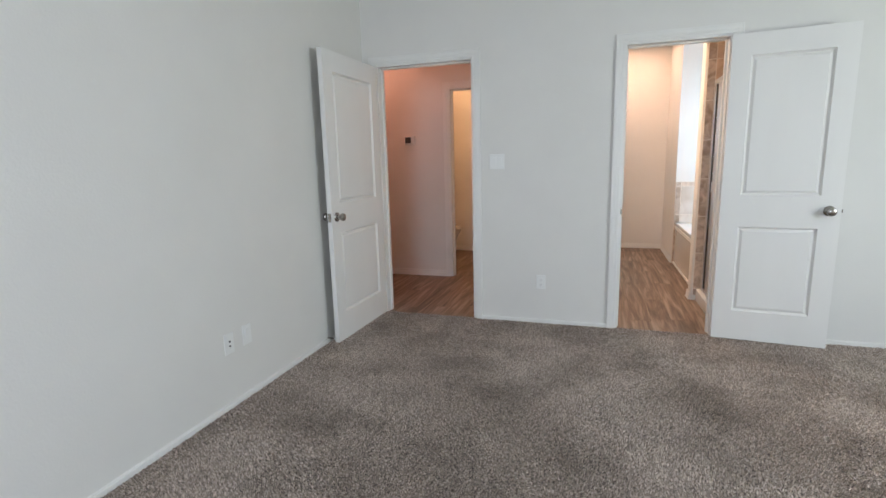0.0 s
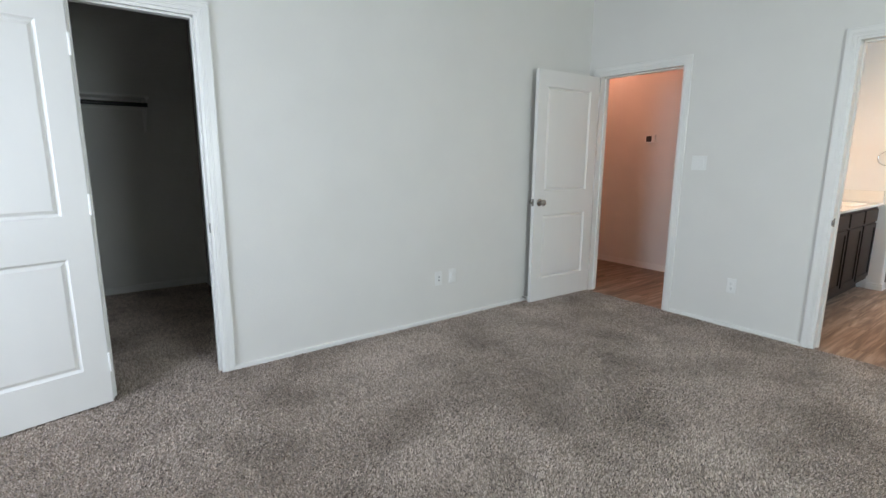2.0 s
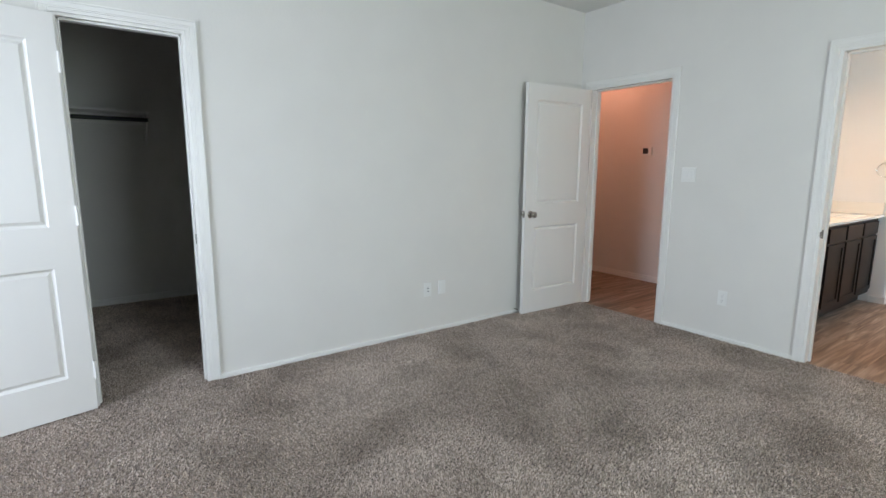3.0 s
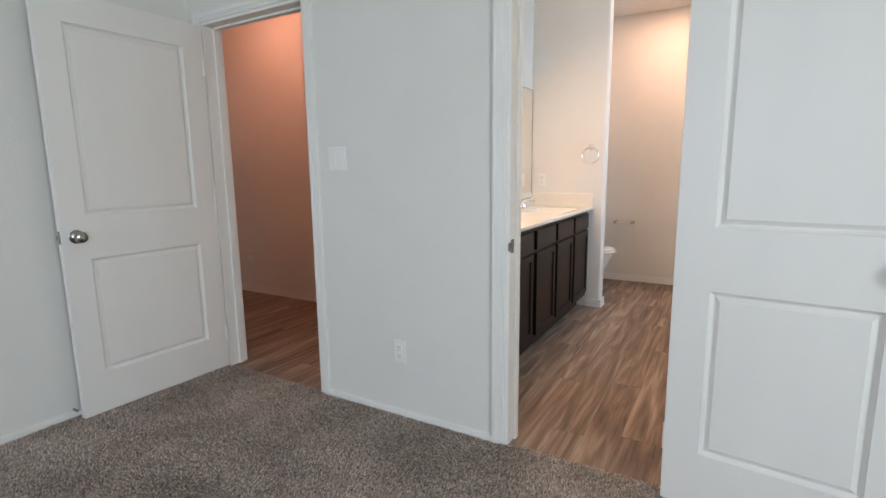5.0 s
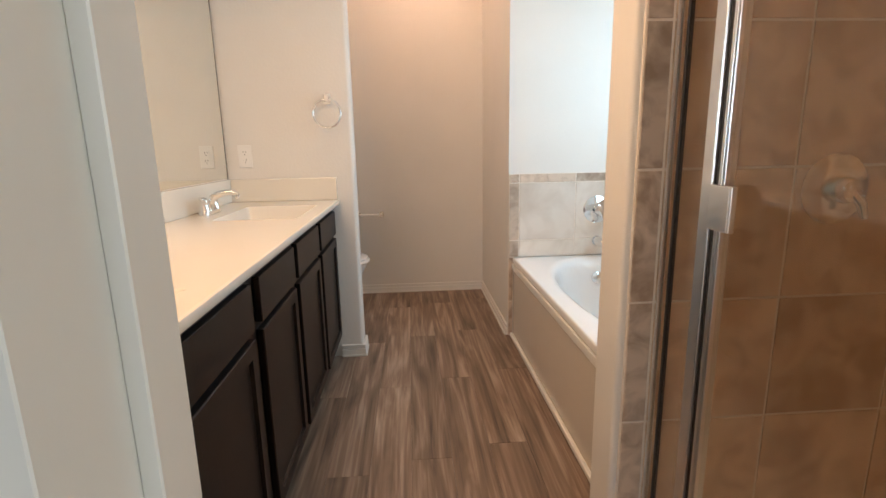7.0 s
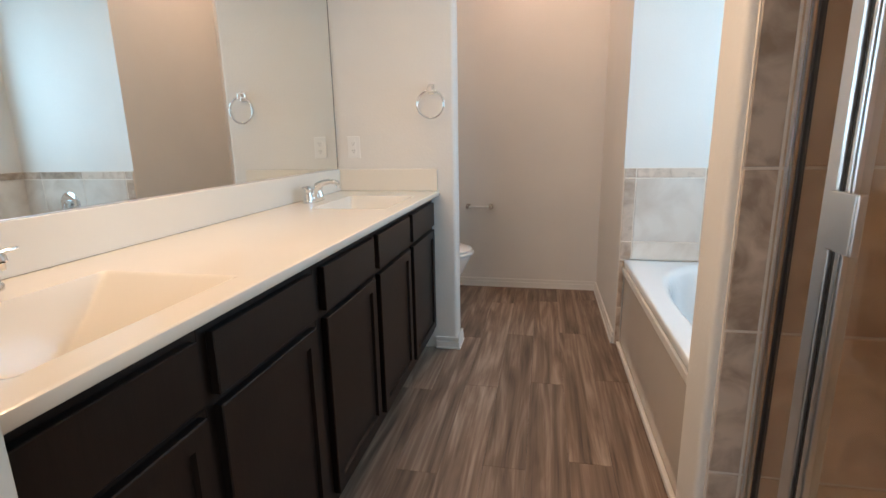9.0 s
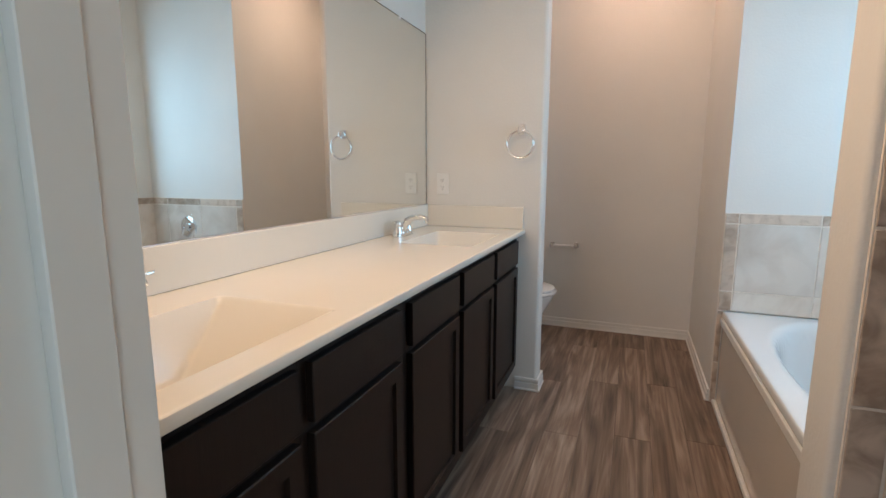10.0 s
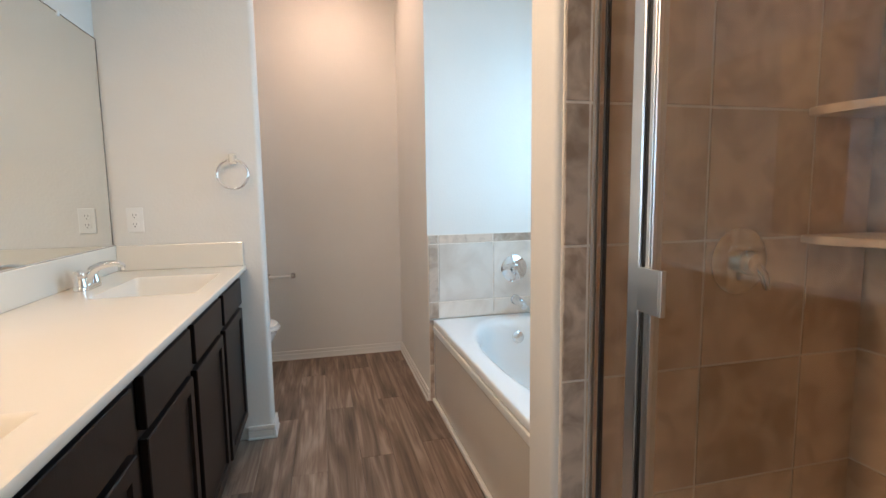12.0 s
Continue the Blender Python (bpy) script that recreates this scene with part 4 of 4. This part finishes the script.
# ---- ceiling lamps ----
for x, y, lab in ((0.36, 6.85, "round white ceiling light over the toilet nook, lit"), (-2.6, 4.5, "round white hall ceiling light, lit")):
    cl = thing("ceiling_light", pose(x, y, H), lab, "ceiling light", "ceiling lights")
    part("trim_ring", lathe([(0.075, -0.0005), (0.105, -0.0005), (0.105, -0.010), (0.080, -0.016), (0.075, -0.012), (0.075, -0.0005)], 32), TRIM, cl, smooth=True)
    part("diffuser", lathe([(0.0, -0.010), (0.074, -0.010), (0.074, -0.002), (0.0, -0.002)], 32), LAMPG, cl, "glowing white diffuser", True)

# ---- pieces: tiles ----
TILE_MESHES = {}


def tile_piece(parent, w, h, mat, m, t=0.009):
    key = (round(w, 3), round(h, 3), mat.name)
    if key not in TILE_MESHES:
        bm = bmesh.new()
        add_box(bm, 0, w, -t, 0, 0, h)
        fr = [e for e in bm.edges if all(abs(v.co.y + t) < 1e-6 for v in e.verts)]
        bmesh.ops.bevel(bm, geom=fr, offset=0.0015, segments=1, affect="EDGES")
        TILE_MESHES[key] = mesh_of("tile", bm, mat)
    ob = new("tile", TILE_MESHES[key])
    ob.parent = parent
    ob.matrix_parent_inverse = Matrix()
    ob.matrix_basis = m
    return ob


def tiled(label, origin, turn, us, zs, mats):
    """Tiles on a bed; us and zs are joint lines along the wall and up it."""
    bed = structure("wall_tiles", boxes((us[0], us[-1], -0.0075, -0.0002, zs[0], zs[-1])), GROUT, label, "tiled wall")
    bed.matrix_world = pose(*origin, 0, 0, turn)
    for i in range(len(us) - 1):
        for k in range(len(zs) - 1):
            g = 0.003
            tile_piece(bed, us[i + 1] - us[i] - 2 * g, zs[k + 1] - zs[k] - 2 * g, mats(i, k), Matrix.Translation((us[i] + g, -0.0015, zs[k] + g)))


ZS = [0.047, 0.107, 0.433, 0.760, 1.086, 1.413, 1.739, 2.066, 2.20]
tiled("tan stone-look tiles on the shower valve wall", (0, YS, 0), 0, [0.817, 0.882, 1.208, 1.534, XR - 0.0105], ZS, lambda i, k: TILE if i else TILET)
tiled("tan stone-look tiles on the shower outer wall", (XR, 0, 0), -90, [-YS + 0.0, -4.377, -4.05, -YB], ZS, lambda i, k: TILE)
tiled("tan stone-look tiles on the shower door-side wall", (0, YB, 0), 180, [-XR + 0.0105, -1.41, -1.085, -0.875], ZS, lambda i, k: TILE)
ZT = [0.494, 0.595, 0.933, 0.985]
tiled("pale stone-look tiles on the wall over the tub", (0, YT, 0), 0, [XT + 0.002, 0.922, 1.255, 1.588, XR - 0.0105], ZT, lambda i, k: TILET if k == 2 or i == 0 else TILEB)
tiled("stone-look edge tiles beside the tub apron", (0, YT, 0), 0, [XT + 0.002, XT + 0.030], [0.002, 0.22, 0.492], lambda i, k: TILET)
tiled("pale stone-look tiles under the tub window", (XR, 0, 0), -90, [-YT, -6.06, -5.72, -5.38, -5.04, -YS - 0.15], ZT, lambda i, k: TILET if k == 2 else TILEB)
tiled("pale stone-look tiles on the stub wall over the tub", (0, YS + 0.14, 0), 180, [-XR + 0.0105, -1.38, -1.04, -XT], ZT, lambda i, k: TILET if k == 2 else TILEB)

# ---- pieces: planks ----
PLANK_MESHES = {}


def plank_floor(name, x0, x1, y0, y1, label):
    bed = structure(name, boxes((x0, x1, y0, y1, -0.1, -0.005)), ESPG, label, "floor")
    w, length = 0.152, 1.22
    i = 0
    x = x0
    while x < x1 - 1e-4:
        pw = min(w, x1 - x)
        y = y0 - (i * 0.47 % 1.0) * length
        while y < y1 - 1e-4:
            a, b = max(y, y0), min(y + length, y1)
            if b - a > 0.02:
                key = (round(pw, 3), round(b - a, 3))
                if key not in PLANK_MESHES:
                    bm = bmesh.new()
                    add_box(bm, 0.0004, pw - 0.0004, 0.0004, b - a - 0.0004, -0.0049, 0.0)
                    tops = [e for e in bm.edges if all(abs(v.co.z) < 1e-6 for v in e.verts)]
                    bmesh.ops.bevel(bm, geom=tops, offset=0.0009, segments=1, affect="EDGES")
                    PLANK_MESHES[key] = mesh_of("plank", bm, PLANK)
                ob = new("plank", PLANK_MESHES[key])
                ob.parent = bed
                ob.matrix_basis = Matrix.Translation((x, a, 0))
            y += length
        x += w
        i += 1


plank_floor("floor_bath", XV, XT + 0.04, YF + 0.02, YW, "grey-brown wood-look vinyl plank floor of the bathroom")
plank_floor("floor_hall", -4.9, XV - 0.12, YF + 0.02, 5.22, "grey-brown wood-look vinyl plank floor of the hall")
plank_floor("floor_small_room", -2.4, XV - 0.12, 5.22, 6.80, "grey-brown wood-look vinyl plank floor of the small room")


# ---- carpet pile ----
def pile_material():
    m = bpy.data.materials.new("carpet_fibre")
    m.use_nodes = True
    t = m.node_tree
    p = t.nodes["Principled BSDF"]
    p.inputs["Roughness"].default_value = 1.0
    p.inputs["Specular IOR Level"].default_value = 0.05
    geo = t.nodes.new("ShaderNodeNewGeometry")
    rm = t.nodes.new("ShaderNodeValToRGB")
    e = rm.color_ramp.elements
    e[0].position, e[0].color = 0.0, (0.25, 0.195, 0.16, 1)
    e[1].position, e[1].color = 1.0, (0.86, 0.74, 0.64, 1)
    mid = e.new(0.45)
    mid.color = (0.53, 0.44, 0.37, 1)
    t.links.new(geo.outputs["Random Per Island"], rm.inputs[0])
    # brushed patches
    co = t.nodes.new("ShaderNodeTexCoord")
    nt = t.nodes.new("ShaderNodeTexNoise")
    nt.inputs["Scale"].default_value, nt.inputs["Detail"].default_value = 2.9, 5.0
    t.links.new(co.outputs["Object"], nt.inputs["Vector"])
    r2 = t.nodes.new("ShaderNodeValToRGB")
    r2.color_ramp.elements[0].position, r2.color_ramp.elements[0].color = 0.36, (0.76, 0.75, 0.74, 1)
    r2.color_ramp.elements[1].position, r2.color_ramp.elements[1].color = 0.56, (1, 1, 1, 1)
    t.links.new(nt.outputs["Fac"], r2.inputs[0])
    mul = t.nodes.new("ShaderNodeMix")
    mul.data_type, mul.blend_type = "RGBA", "MULTIPLY"
    mul.inputs["Factor"].default_value = 1.0
    t.links.new(rm.outputs[0], mul.inputs[6])
    t.links.new(r2.outputs[0], mul.inputs[7])
    t.links.new(mul.outputs[2], p.inputs["Base Color"])
    return m


def carpet_pile(regions, per_m2, label):
    """Short leaning tufts; the way they lean drifts over the floor, which leaves brushed patches."""
    rng = np.random.default_rng(7)
    co = []
    for x0, x1, y0, y1 in regions:
        n = int((x1 - x0) * (y1 - y0) * per_m2)
        x, y = rng.uniform(x0, x1, n), rng.uniform(y0, y1, n)
        drift = np.sin(1.9 * x + 1.3 * np.sin(1.1 * y)) + np.sin(2.6 * y - 1.7 * np.sin(1.4 * x + 0.6)) + 0.7 * np.sin(4.3 * x + 3.1 * y)
        lean = 1.6 * drift + rng.normal(0, 1.1, n)
        a = rng.uniform(0, 2 * np.pi, n)
        h = rng.uniform(0.005, 0.010, n)
        w = rng.uniform(0.0014, 0.0028, n)
        reach = rng.uniform(0.003, 0.008, n)
        dx, dy = w * np.cos(a), w * np.sin(a)
        tx, ty = x + reach * np.cos(lean), y + reach * np.sin(lean)
        z = np.full(n, -0.001)
        co.append(np.stack([np.stack([x - dx, y - dy, z], 1), np.stack([x + dx, y + dy, z], 1), np.stack([tx + dx * 0.7, ty + dy * 0.7, h], 1), np.stack([tx - dx * 0.7, ty - dy * 0.7, h], 1)], 1))
    co = np.concatenate(co).astype(np.float32)
    n = len(co)
    me = bpy.data.meshes.new("carpet_pile")
    me.vertices.add(4 * n)
    me.vertices.foreach_set("co", co.reshape(-1))
    me.loops.add(4 * n)
    me.loops.foreach_set("vertex_index", np.arange(4 * n, dtype=np.int32))
    me.polygons.add(n)
    me.polygons.foreach_set("loop_start", np.arange(0, 4 * n, 4, dtype=np.int32))
    me.update(calc_edges=True)
    me.materials.append(pile_material())
    tagged(new("carpet_pile", me), label, "carpet", kind="stuff")


carpet_pile([(XL + 0.015, 3.18, -2.28, YF - 0.004), (-4.26, XL - 0.13, -1.28, 0.73), (XL - 0.13, XL + 0.015, CLO[0] + 0.02, CLO[1] - 0.02)], 36000, "grey-brown speckled cut carpet pile")
